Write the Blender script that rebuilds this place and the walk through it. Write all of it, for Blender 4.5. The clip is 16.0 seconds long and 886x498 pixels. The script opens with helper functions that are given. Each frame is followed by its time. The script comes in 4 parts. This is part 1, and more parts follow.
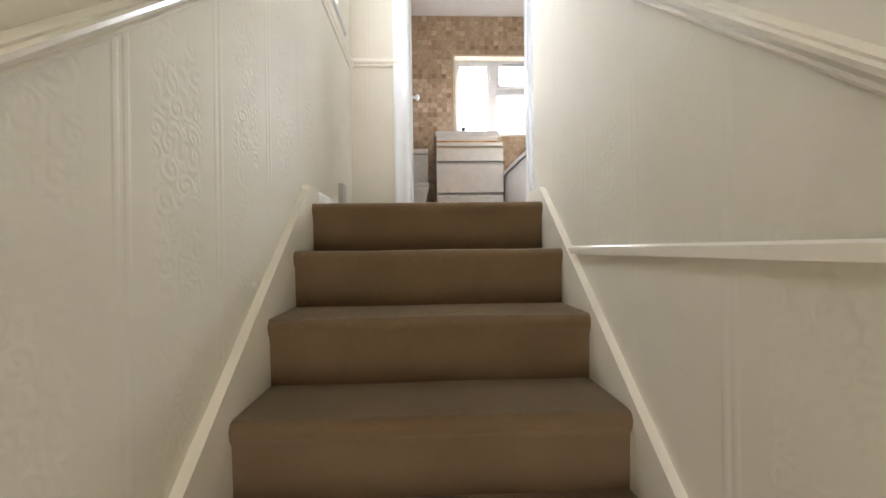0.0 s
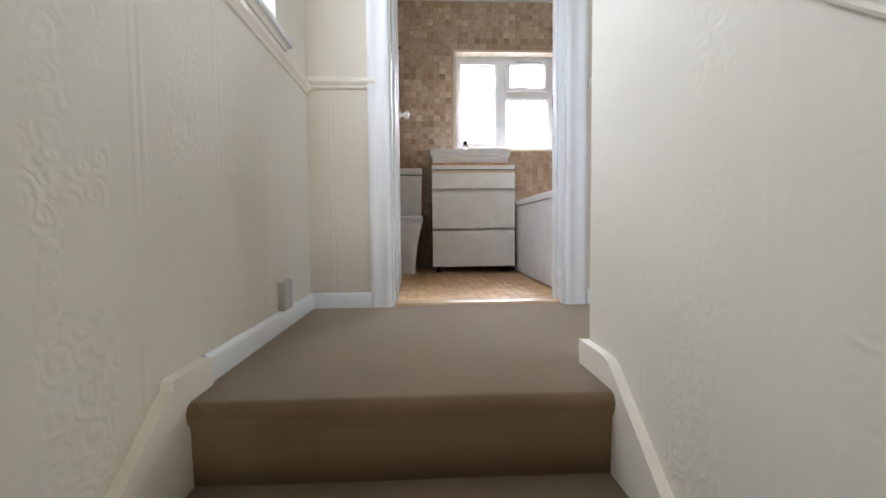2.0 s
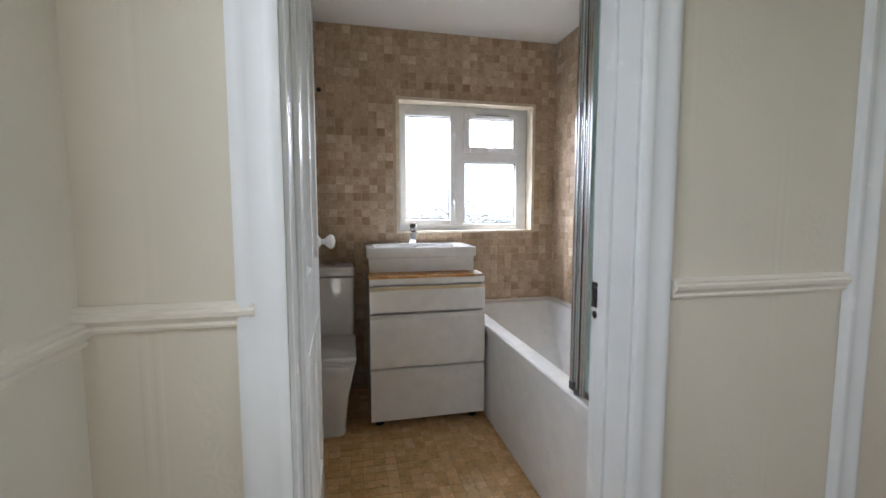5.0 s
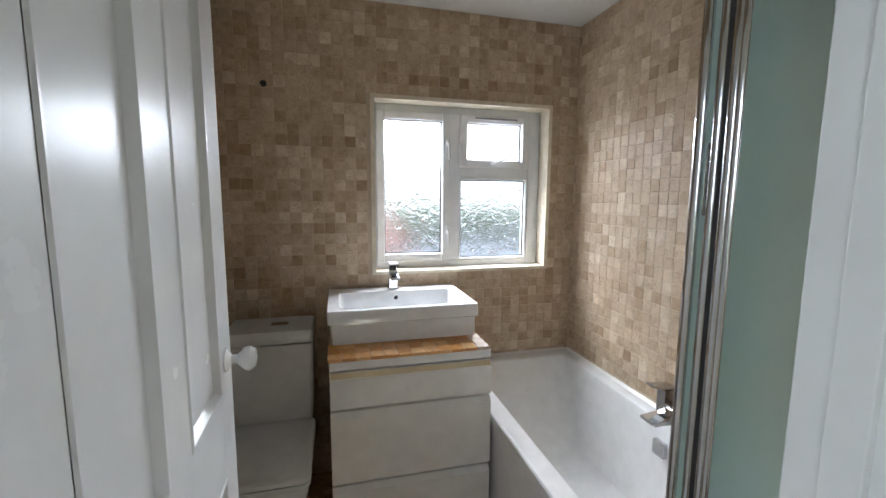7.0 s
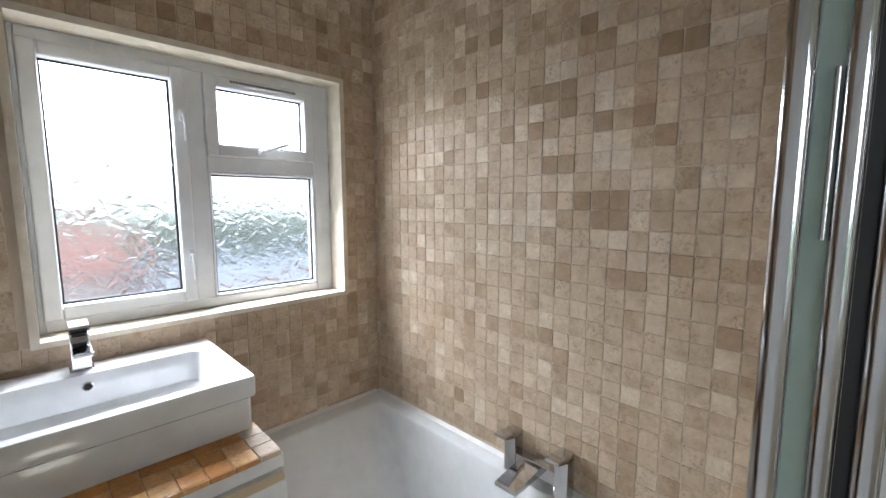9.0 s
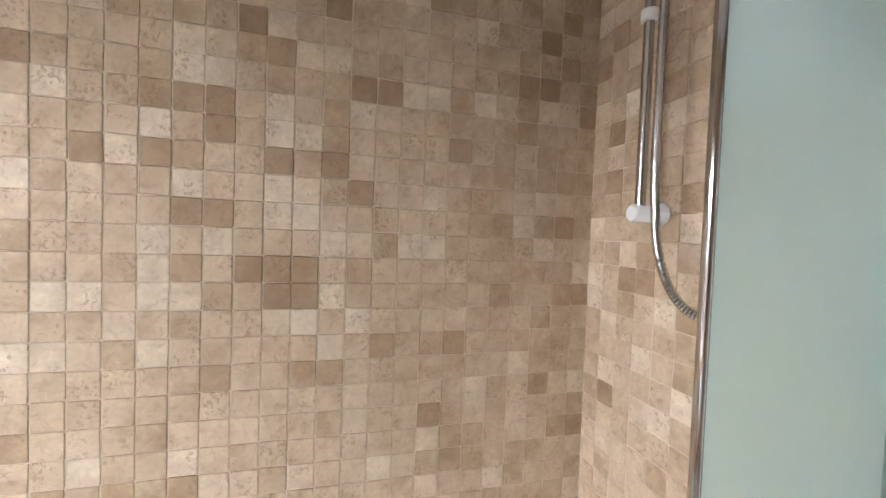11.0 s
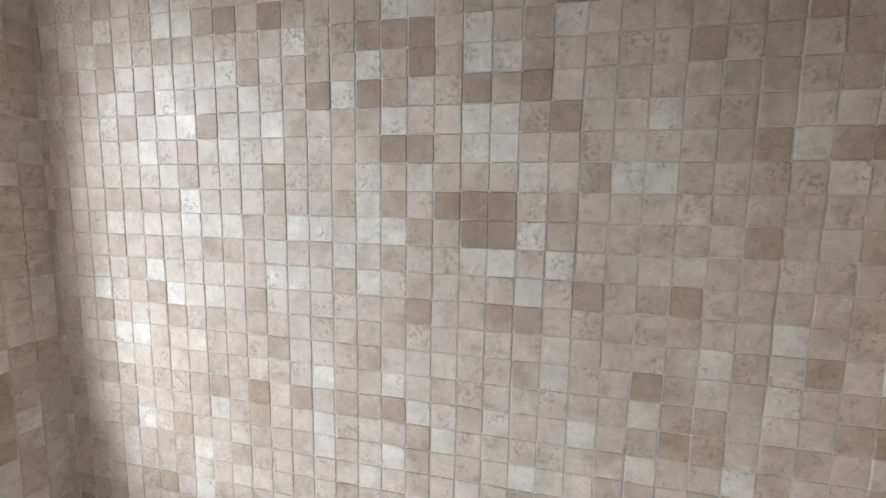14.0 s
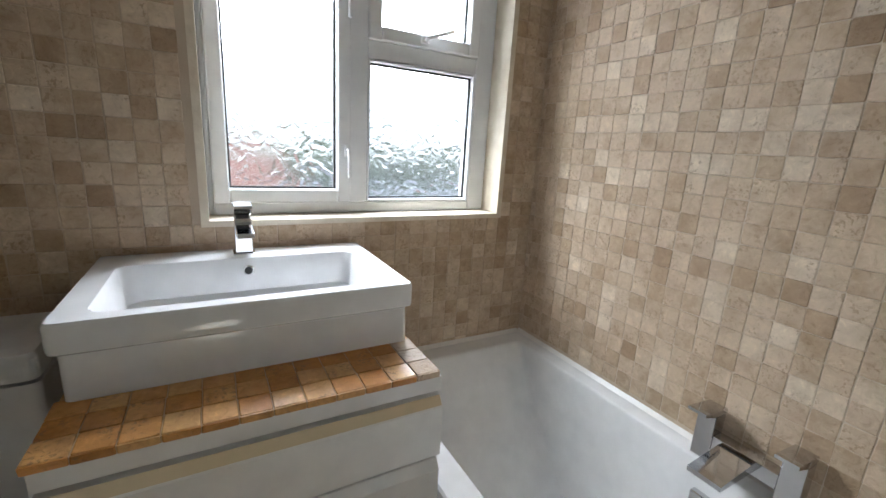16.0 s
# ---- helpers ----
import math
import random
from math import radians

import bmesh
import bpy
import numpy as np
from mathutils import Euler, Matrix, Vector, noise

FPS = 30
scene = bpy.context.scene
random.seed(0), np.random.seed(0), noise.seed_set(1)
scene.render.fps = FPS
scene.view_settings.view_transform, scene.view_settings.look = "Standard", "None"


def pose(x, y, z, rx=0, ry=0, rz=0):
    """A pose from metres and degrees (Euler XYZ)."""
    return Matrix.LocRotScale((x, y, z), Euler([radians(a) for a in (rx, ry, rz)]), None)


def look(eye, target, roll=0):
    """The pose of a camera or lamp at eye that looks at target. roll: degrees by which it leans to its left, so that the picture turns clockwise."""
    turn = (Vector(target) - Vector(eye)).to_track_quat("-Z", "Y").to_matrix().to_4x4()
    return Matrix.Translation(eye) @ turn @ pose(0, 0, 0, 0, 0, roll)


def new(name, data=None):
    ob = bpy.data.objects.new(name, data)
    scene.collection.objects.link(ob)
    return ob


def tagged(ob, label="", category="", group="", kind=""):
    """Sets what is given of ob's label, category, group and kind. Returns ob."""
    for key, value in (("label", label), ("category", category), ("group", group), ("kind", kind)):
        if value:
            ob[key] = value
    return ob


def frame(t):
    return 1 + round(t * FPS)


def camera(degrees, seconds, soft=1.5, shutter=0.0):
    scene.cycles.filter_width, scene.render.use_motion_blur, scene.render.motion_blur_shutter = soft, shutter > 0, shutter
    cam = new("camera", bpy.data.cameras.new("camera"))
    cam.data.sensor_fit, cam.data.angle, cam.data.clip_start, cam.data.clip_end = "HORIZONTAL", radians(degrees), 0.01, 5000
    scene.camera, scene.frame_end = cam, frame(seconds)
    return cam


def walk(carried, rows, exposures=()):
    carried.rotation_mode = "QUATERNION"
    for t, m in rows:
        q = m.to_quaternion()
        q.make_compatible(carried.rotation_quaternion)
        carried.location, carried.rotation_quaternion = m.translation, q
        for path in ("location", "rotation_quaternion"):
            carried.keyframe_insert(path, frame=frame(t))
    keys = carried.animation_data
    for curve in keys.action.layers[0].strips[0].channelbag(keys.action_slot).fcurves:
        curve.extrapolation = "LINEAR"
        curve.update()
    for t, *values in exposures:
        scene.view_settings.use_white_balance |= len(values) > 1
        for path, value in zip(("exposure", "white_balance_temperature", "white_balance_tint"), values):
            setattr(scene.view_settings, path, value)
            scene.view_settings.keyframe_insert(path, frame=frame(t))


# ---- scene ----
cam = camera(93.9, 16.0)
PATH = [
    (0, (0.044, -0.048, -0.182), (0.132, 1.95, -0.181), -0.8),
    (0.5, (0.089, 0.152, -0.015), (0.148, 2.151, -0.007), -0.8),
    (1, (0.076, 0.379, 0.133), (0.13, 2.378, 0.131), -0.5),
    (1.5, (0.105, 0.56, 0.26), (0.174, 2.558, 0.197), -0.6),
    (2, (0.103, 0.697, 0.351), (0.193, 2.692, 0.252), -0.5),
    (2.5, (0.053, 0.885, 0.516), (0.183, 2.878, 0.411), -0.7),
    (3, (0.07, 1.068, 0.656), (0.223, 3.06, 0.566), -0.3),
    (3.5, (0.059, 1.252, 0.796), (0.249, 3.241, 0.703), -0.1),
    (5.8, (0.14, 1.958, 1.298), (0.638, 3.885, 1.104), 0.1),
    (6, (0.162, 2.032, 1.323), (0.651, 3.962, 1.129), 0.4),
    (6.5, (0.202, 2.161, 1.465), (0.641, 4.099, 1.241), 0.4),
    (7, (0.206, 2.365, 1.447), (0.703, 4.287, 1.203), 0.4),
    (7.5, (0.221, 2.578, 1.445), (0.876, 4.448, 1.175), 0.6),
    (8, (0.271, 2.704, 1.428), (1.12, 4.497, 1.173), 0.4),
    (8.5, (0.358, 2.823, 1.454), (1.44, 4.486, 1.208), 0.1),
    (9, (0.411, 2.935, 1.449), (1.811, 4.345, 1.224), -0.1),
    (9.5, (0.481, 3.098, 1.488), (2.192, 4.104, 1.241), -0.2),
    (10, (0.528, 3.212, 1.5), (2.444, 3.719, 1.235), 0.7),
    (10.2, (0.553, 3.238, 1.502), (2.515, 3.523, 1.237), 1.0),
    (12.3, (0.765, 3.462, 1.577), (2.378, 2.309, 1.844), -0.2),
    (12.5, (0.772, 3.457, 1.566), (2.415, 2.341, 1.801), -0.2),
    (13, (0.796, 3.391, 1.515), (2.621, 2.573, 1.518), 0.9),
    (13.5, (0.807, 3.326, 1.476), (2.79, 3.125, 1.311), 1.2),
    (14, (0.755, 3.323, 1.461), (2.69, 3.772, 1.23), 0.9),
    (14.5, (0.65, 3.337, 1.422), (2.386, 4.299, 1.175), 1.8),
    (15, (0.538, 3.294, 1.391), (1.995, 4.622, 1.056), 2.5),
    (15.5, (0.452, 3.252, 1.34), (1.644, 4.806, 0.936), 3.4),
    (16, (0.413, 3.225, 1.292), (1.371, 4.917, 0.824), 3.4),
]
EXPOSURES = [(0.0, 2.22, 6250, 17), (0.5, 2.03, 6150, 17), (1.0, 1.92, 6050, 18), (1.5, 1.84, 5900, 17), (2.0, 1.74, 5900, 17), (2.5, 1.57, 5800, 15), (3.0, 1.45, 5900, 15), (3.5, 1.18, 6050, 15),
             (6.0, 1.0, 6000, 13), (6.5, 0.95, 6050, 12), (7.0, 0.92, 6000, 11), (7.5, 0.95, 6150, 13), (8.0, 1.05, 6500, 15), (8.5, 1.08, 5950, 12), (9.0, 1.0, 5900, 11), (9.5, 0.77, 6250, 11), (10.0, 1.07, 6350, 13),
             (12.5, 1.74, 6150, 18), (13.0, 1.74, 5850, 15), (13.5, 1.72, 5200, 9), (14.0, 1.58, 5100, 8), (14.5, 1.3, 5250, 7), (15.0, 0.72, 5800, 10), (15.5, 0.58, 5900, 9), (16.0, 0.74, 6000, 10)]
walk(cam, [(t, look(eye, target, roll)) for t, eye, target, roll in PATH], EXPOSURES)

# ---- levels and faces of the plan ----
LEFT, RIGHT = -0.405, 0.525         # faces of the stair walls
DOORWALL = 2.56                    # landing face of the wall with the bathroom door
SHOWER, WINDOW = 2.74, 4.49        # tiled end walls of the bathroom
TILED, BATHLEFT = 1.523, -0.43     # tiled long wall, wall behind the door
CEIL = 2.38
RISE, GOING, NOSE = 0.183, 0.227, 1.535
STEPS = 14
HALL = -RISE * STEPS
PITCH = 0.0528                     # tile and joint

# ---- world and large lights ----
world = bpy.data.worlds.new("overcast_sky")
scene.world = world
world.use_nodes = True
wn = world.node_tree.nodes
sky = wn.new("ShaderNodeTexSky")
sky.sky_type, sky.sun_disc = "NISHITA", False
sky.sun_elevation, sky.sun_rotation = radians(45), radians(171)
sky.dust_density = 4.0
wn["Background"].inputs["Strength"].default_value = 0.15
cloud = wn.new("ShaderNodeMix")
cloud.data_type = "RGBA"
cloud.inputs["Factor"].default_value, cloud.inputs["B"].default_value = 0.7, (11.5, 12.0, 12.6, 1)
world.node_tree.links.new(sky.outputs[0], cloud.inputs["A"])
world.node_tree.links.new(cloud.outputs["Result"], wn["Background"].inputs["Color"])

sun = new("sun", bpy.data.lights.new("sun", "SUN"))
sun.data.energy, sun.data.angle, sun.data.color = 0.8, radians(15), (1.0, 0.95, 0.88)
sun.matrix_world = look((2, -10, 13), (0, 3, 0))


def area_lamp(name, at, target, wide, high, watts, colour):
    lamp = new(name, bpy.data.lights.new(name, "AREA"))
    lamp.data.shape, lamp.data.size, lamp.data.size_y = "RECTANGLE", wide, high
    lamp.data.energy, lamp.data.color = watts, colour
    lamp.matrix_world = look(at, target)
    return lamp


area_lamp("bathroom_window_daylight", (0.876, 5.25, 2.15), (0.98, 3.9, 0.95), 1.7, 1.1, 80, (0.94, 0.97, 1.0))
area_lamp("landing_window_daylight", (-0.66, 1.68, 1.66), (0.30, 2.35, 0.55), 0.95, 0.80, 5.6, (0.93, 0.97, 1.0))
# added fill for the left wall; no window is known on this side
area_lamp("far_landing_window_daylight", (2.44, 0.85, 1.5), (-0.4, 0.2, 0.3), 1.25, 1.05, 2.2, (0.97, 0.98, 1.0))
# added warm fill lamp at the stair foot, its source unseen
area_lamp("hall_daylight", (0.06, -2.78, -1.1), (0.06, 0.0, -1.0), 0.8, 1.2, 9, (1.0, 0.93, 0.82))


# ---- materials ----
def material(name):
    m = bpy.data.materials.new(name)
    m.use_nodes = True
    return m, m.node_tree.nodes, m.node_tree.links, m.node_tree.nodes["Principled BSDF"]


def coords(n, l, scale=(1, 1, 1)):
    mp = n.new("ShaderNodeMapping")
    geo = n.new("ShaderNodeNewGeometry")
    mp.inputs["Scale"].default_value = scale
    l.new(geo.outputs["Position"], mp.inputs["Vector"])
    return mp.outputs["Vector"]


def noise_tex(n, l, vec, scale, detail=4.0, rough=0.55):
    t = n.new("ShaderNodeTexNoise")
    t.inputs["Scale"].default_value, t.inputs["Detail"].default_value, t.inputs["Roughness"].default_value = scale, detail, rough
    l.new(vec, t.inputs["Vector"])
    return t.outputs["Fac"]


def ramp(n, l, fac, stops):
    r = n.new("ShaderNodeValToRGB")
    while len(r.color_ramp.elements) < len(stops):
        r.color_ramp.elements.new(0.5)
    for e, (p, c) in zip(r.color_ramp.elements, stops):
        e.position, e.color = p, (*c, 1)
    l.new(fac, r.inputs["Fac"])
    return r.outputs["Color"]


def mix(n, l, a, b, fac, kind="MIX"):
    m = n.new("ShaderNodeMix")
    m.data_type, m.blend_type = "RGBA", kind
    for sock, val in ((m.inputs["Factor"], fac), (m.inputs["A"], a), (m.inputs["B"], b)):
        if isinstance(val, (int, float)):
            sock.default_value = val
        elif isinstance(val, tuple):
            sock.default_value = (*val, 1)
        else:
            l.new(val, sock)
    return m.outputs["Result"]


def maths(n, l, op, a, b=0.0):
    m = n.new("ShaderNodeMath")
    m.operation = op
    for sock, val in zip(m.inputs, (a, b)):
        if isinstance(val, (int, float)):
            sock.default_value = val
        else:
            l.new(val, sock)
    return m.outputs[0]


def bump(n, l, b, height, strength, distance):
    k = n.new("ShaderNodeBump")
    k.inputs["Strength"].default_value, k.inputs["Distance"].default_value = strength, distance
    l.new(height, k.inputs["Height"])
    l.new(k.outputs[0], b.inputs["Normal"])
    return k


def painted(name, light, dark, rough, grain=60.0, strength=0.15, distance=0.002, patches=3.0):
    """Paint or plaster with faint patches and fine relief."""
    m, n, l, b = material(name)
    v = coords(n, l)
    big = noise_tex(n, l, v, patches, 5)
    l.new(ramp(n, l, big, [(0.3, dark), (0.7, light)]), b.inputs["Base Color"])
    fine = noise_tex(n, l, v, grain, 3)
    bump(n, l, b, fine, strength, distance)
    r = n.new("ShaderNodeMapRange")
    r.inputs["To Min"].default_value, r.inputs["To Max"].default_value = rough - 0.06, rough + 0.08
    l.new(big, r.inputs["Value"])
    l.new(r.outputs[0], b.inputs["Roughness"])
    return m


def wallpaper(name, light, dark, along, relief):
    """Painted embossed paper: vertical ribbed stripes with scroll flowers between them. along: the wall's horizontal axis."""
    m, n, l, b = material(name)
    v = coords(n, l)
    sep = n.new("ShaderNodeSeparateXYZ")
    l.new(v, sep.inputs[0])
    u = sep.outputs["XY".index(along)]
    # stripes every 0.18 m, each a pair of narrow ribs
    saw = maths(n, l, "FRACT", maths(n, l, "MULTIPLY", u, 3.4))
    off = maths(n, l, "ABSOLUTE", maths(n, l, "SUBTRACT", saw, 0.5))
    ribs = n.new("ShaderNodeMapRange")
    ribs.inputs["From Min"].default_value, ribs.inputs["From Max"].default_value = 0.030, 0.012
    l.new(maths(n, l, "ABSOLUTE", maths(n, l, "SUBTRACT", off, 0.46)), ribs.inputs["Value"])
    band = n.new("ShaderNodeMapRange")
    band.interpolation_type = "SMOOTHSTEP"
    band.inputs["From Min"].default_value, band.inputs["From Max"].default_value = 0.30, 0.20
    l.new(off, band.inputs["Value"])
    scroll = n.new("ShaderNodeTexVoronoi")
    scroll.inputs["Scale"].default_value, scroll.inputs["Randomness"].default_value = 25.0, 0.75
    warp = n.new("ShaderNodeTexNoise")
    warp.inputs["Scale"].default_value = 12.0
    l.new(v, warp.inputs["Vector"])
    bent = mix(n, l, v, warp.outputs["Color"], 0.035)
    l.new(bent, scroll.inputs["Vector"])
    # spirals round each cell's centre
    arm = n.new("ShaderNodeVectorMath")
    arm.operation = "SUBTRACT"
    l.new(bent, arm.inputs[0])
    l.new(scroll.outputs["Position"], arm.inputs[1])
    axes = n.new("ShaderNodeSeparateXYZ")
    l.new(arm.outputs[0], axes.inputs[0])
    turn = maths(n, l, "ARCTAN2", axes.outputs["Z"], axes.outputs["XY".index(along)])
    rings = maths(n, l, "SINE", maths(n, l, "ADD", maths(n, l, "MULTIPLY", scroll.outputs["Distance"], 15.0), turn))
    clump = n.new("ShaderNodeMapRange")
    clump.interpolation_type = "SMOOTHSTEP"
    clump.inputs["From Min"].default_value, clump.inputs["From Max"].default_value = 0.38, 0.50
    l.new(noise_tex(n, l, v, 5.0, 2), clump.inputs["Value"])
    flower = maths(n, l, "MULTIPLY", maths(n, l, "MULTIPLY", rings, band.outputs[0]), clump.outputs[0])
    streak = n.new("ShaderNodeMapping")
    streak.inputs["Scale"].default_value = (160, 160, 6)
    l.new(v, streak.inputs["Vector"])
    thread = noise_tex(n, l, streak.outputs[0], 1.0, 2)
    h = maths(n, l, "ADD", maths(n, l, "MULTIPLY", ribs.outputs[0], 0.6), maths(n, l, "MULTIPLY", flower, 0.30))
    h = maths(n, l, "ADD", h, maths(n, l, "MULTIPLY", thread, 0.18))
    bump(n, l, b, h, relief, 0.003)
    l.new(ramp(n, l, noise_tex(n, l, v, 2.2, 5), [(0.3, dark), (0.7, light)]), b.inputs["Base Color"])
    b.inputs["Roughness"].default_value = 0.68
    return m


def plain(name, colour, rough, metal=0.0, grain=0.0):
    m, n, l, b = material(name)
    v = coords(n, l)
    f = noise_tex(n, l, v, 14, 4)
    l.new(ramp(n, l, f, [(0.3, tuple(c * 0.9 for c in colour)), (0.7, colour)]), b.inputs["Base Color"])
    b.inputs["Roughness"].default_value, b.inputs["Metallic"].default_value = rough, metal
    if grain:
        bump(n, l, b, noise_tex(n, l, v, 220, 3), grain, 0.001)
    return m


def carpet_material():
    m, n, l, b = material("taupe_carpet")
    v = coords(n, l)
    big, pile = noise_tex(n, l, v, 5, 4), noise_tex(n, l, v, 420, 3, 0.7)
    tone = ramp(n, l, big, [(0.3, (0.150, 0.094, 0.043)), (0.7, (0.190, 0.123, 0.061))])
    l.new(mix(n, l, tone, ramp(n, l, pile, [(0.3, (0.55, 0.55, 0.55)), (0.7, (1.25, 1.22, 1.2))]), 0.8, "MULTIPLY"), b.inputs["Base Color"])
    b.inputs["Roughness"].default_value = 0.95
    b.inputs["Sheen Weight"].default_value = 0.65
    b.inputs["Sheen Tint"].default_value = (1.0, 0.91, 0.77, 1)
    b.inputs["Sheen Roughness"].default_value = 0.35
    bump(n, l, b, pile, 0.7, 0.004)
    return m


def stone_material(name, stops, rough=0.52):
    """Tumbled travertine: each tile its own tone, with clouds, veins and pits."""
    m, n, l, b = material(name)
    v = coords(n, l)
    info, geo = n.new("ShaderNodeObjectInfo"), n.new("ShaderNodeNewGeometry")
    pick = maths(n, l, "FRACT", maths(n, l, "ADD", maths(n, l, "MULTIPLY", info.outputs["Random"], 7.31), maths(n, l, "MULTIPLY", geo.outputs["Random Per Island"], 5.77)))
    tone = ramp(n, l, pick, stops)
    shift = n.new("ShaderNodeCombineXYZ")
    for k in range(3):
        l.new(maths(n, l, "MULTIPLY", pick, 3.0 + k), shift.inputs[k])
    add = n.new("ShaderNodeVectorMath")
    l.new(v, add.inputs[0])
    l.new(shift.outputs[0], add.inputs[1])
    soft = noise_tex(n, l, add.outputs[0], 17, 3)
    tone = mix(n, l, tone, ramp(n, l, soft, [(0.32, (0.80, 0.76, 0.70)), (0.5, (1.0, 1.0, 1.0)), (0.68, (1.15, 1.16, 1.16))]), 0.8, "MULTIPLY")
    cloud = n.new("ShaderNodeTexNoise")
    cloud.inputs["Scale"].default_value, cloud.inputs["Detail"].default_value, cloud.inputs["Roughness"].default_value, cloud.inputs["Distortion"].default_value = 46, 9, 0.68, 1.2
    l.new(add.outputs[0], cloud.inputs["Vector"])
    clouds = cloud.outputs["Fac"]
    tone = mix(n, l, tone, ramp(n, l, clouds, [(0.30, (0.60, 0.53, 0.45)), (0.44, (0.95, 0.93, 0.91)), (0.56, (1.04, 1.04, 1.03)), (0.70, (1.32, 1.33, 1.30))]), 0.65, "MULTIPLY")
    worn = n.new("ShaderNodeMapRange")
    worn.inputs["From Min"].default_value, worn.inputs["From Max"].default_value = 0.50, 0.62
    l.new(noise_tex(n, l, add.outputs[0], 15, 3), worn.inputs["Value"])
    speck = n.new("ShaderNodeMapRange")
    speck.inputs["From Min"].default_value, speck.inputs["From Max"].default_value = 0.53, 0.60
    l.new(noise_tex(n, l, add.outputs[0], 125, 4, 0.6), speck.inputs["Value"])
    pits = maths(n, l, "MULTIPLY", speck.outputs[0], worn.outputs[0])
    tone = mix(n, l, tone, (0.26, 0.17, 0.09), maths(n, l, "MULTIPLY", pits, 0.55))
    l.new(tone, b.inputs["Base Color"])
    b.inputs["Specular IOR Level"].default_value = 0.5 if rough < 0.4 else 0.28
    h = maths(n, l, "SUBTRACT", maths(n, l, "MULTIPLY", clouds, 0.8), pits)
    bump(n, l, b, h, 0.5, 0.0015)
    r = n.new("ShaderNodeMapRange")
    r.inputs["To Min"].default_value, r.inputs["To Max"].default_value = rough - 0.1, rough + 0.15
    l.new(clouds, r.inputs["Value"])
    l.new(r.outputs[0], b.inputs["Roughness"])
    return m


def obscure_glass():
    """Patterned privacy glass with curled ridges."""
    m, n, l, b = material("patterned_glass")
    v = coords(n, l)
    b.inputs["Transmission Weight"].default_value = 1.0
    b.inputs["Roughness"].default_value, b.inputs["IOR"].default_value = 0.25, 1.35
    b.inputs["Base Color"].default_value = (0.97, 0.99, 0.99, 1)
    warp = n.new("ShaderNodeTexNoise")
    warp.inputs["Scale"].default_value = 14.0
    l.new(v, warp.inputs["Vector"])
    vor = n.new("ShaderNodeTexVoronoi")
    vor.feature = "DISTANCE_TO_EDGE"
    vor.inputs["Scale"].default_value = 15.0
    l.new(mix(n, l, v, warp.outputs["Color"], 0.12), vor.inputs["Vector"])
    ridge = n.new("ShaderNodeMapRange")
    ridge.interpolation_type = "SMOOTHSTEP"
    ridge.inputs["From Max"].default_value = 0.25
    l.new(vor.outputs["Distance"], ridge.inputs["Value"])
    bump(n, l, b, ridge.outputs[0], 0.38, 0.006)
    return m


def frosted_glass():
    m, n, l, b = material("frosted_green_glass")
    v = coords(n, l)
    b.inputs["Transmission Weight"].default_value = 0.75
    b.inputs["Roughness"].default_value, b.inputs["IOR"].default_value = 0.38, 1.45
    l.new(ramp(n, l, noise_tex(n, l, v, 3, 2), [(0.3, (0.54, 0.70, 0.66)), (0.7, (0.60, 0.75, 0.71))]), b.inputs["Base Color"])
    return m


def leaf_material():
    m, n, l, b = material("hedge_leaves")
    geo = n.new("ShaderNodeNewGeometry")
    l.new(ramp(n, l, geo.outputs["Random Per Island"], [(0.0, (0.06, 0.10, 0.05)), (0.6, (0.09, 0.15, 0.07)), (1.0, (0.14, 0.19, 0.10))]), b.inputs["Base Color"])
    b.inputs["Roughness"].default_value = 0.6
    return m


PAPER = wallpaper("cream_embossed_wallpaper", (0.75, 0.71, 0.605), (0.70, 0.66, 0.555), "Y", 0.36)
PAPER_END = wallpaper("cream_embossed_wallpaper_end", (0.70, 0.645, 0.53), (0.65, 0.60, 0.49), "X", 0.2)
LOWER = painted("cream_smooth_wall_paint", (0.79, 0.72, 0.58), (0.74, 0.67, 0.53), 0.55)
GLOSS = painted("white_gloss_paint", (0.80, 0.81, 0.80), (0.75, 0.76, 0.75), 0.24, 35, 0.12, 0.002, 6)
GLOSS.node_tree.nodes["Principled BSDF"].inputs["Specular IOR Level"].default_value = 0.12
TRIM = painted("cream_gloss_trim_paint", (0.82, 0.78, 0.68), (0.78, 0.73, 0.62), 0.3, 40, 0.12, 0.002, 6)
CEILING = painted("white_ceiling_paint", (0.74, 0.73, 0.70), (0.70, 0.69, 0.66), 0.8, 90, 0.1)
CARPET = carpet_material()
STONE_STOPS = [(0.0, (0.40, 0.287, 0.185)), (0.10, (0.445, 0.333, 0.222)), (0.2, (0.48, 0.367, 0.254)), (0.55, (0.515, 0.396, 0.28)), (0.85, (0.565, 0.445, 0.322)), (1.0, (0.665, 0.56, 0.435))]
STONE = stone_material("tumbled_travertine", STONE_STOPS)
STONE_DARK = stone_material("brown_travertine", [(0.0, (0.32, 0.22, 0.135)), (1.0, (0.39, 0.28, 0.18))])
STONE_LIGHT = stone_material("pale_travertine", [(0.0, (0.58, 0.475, 0.36)), (1.0, (0.65, 0.545, 0.425))])
STONE_SPLASH = stone_material("honey_travertine", [(0.0, (0.50, 0.22, 0.055)), (0.5, (0.62, 0.30, 0.09)), (1.0, (0.70, 0.41, 0.16))], 0.2)
STONE_FLOOR = stone_material("honey_floor_travertine", [(0.0, (0.60, 0.36, 0.15)), (0.5, (0.69, 0.43, 0.19)), (1.0, (0.76, 0.52, 0.27))], 0.28)
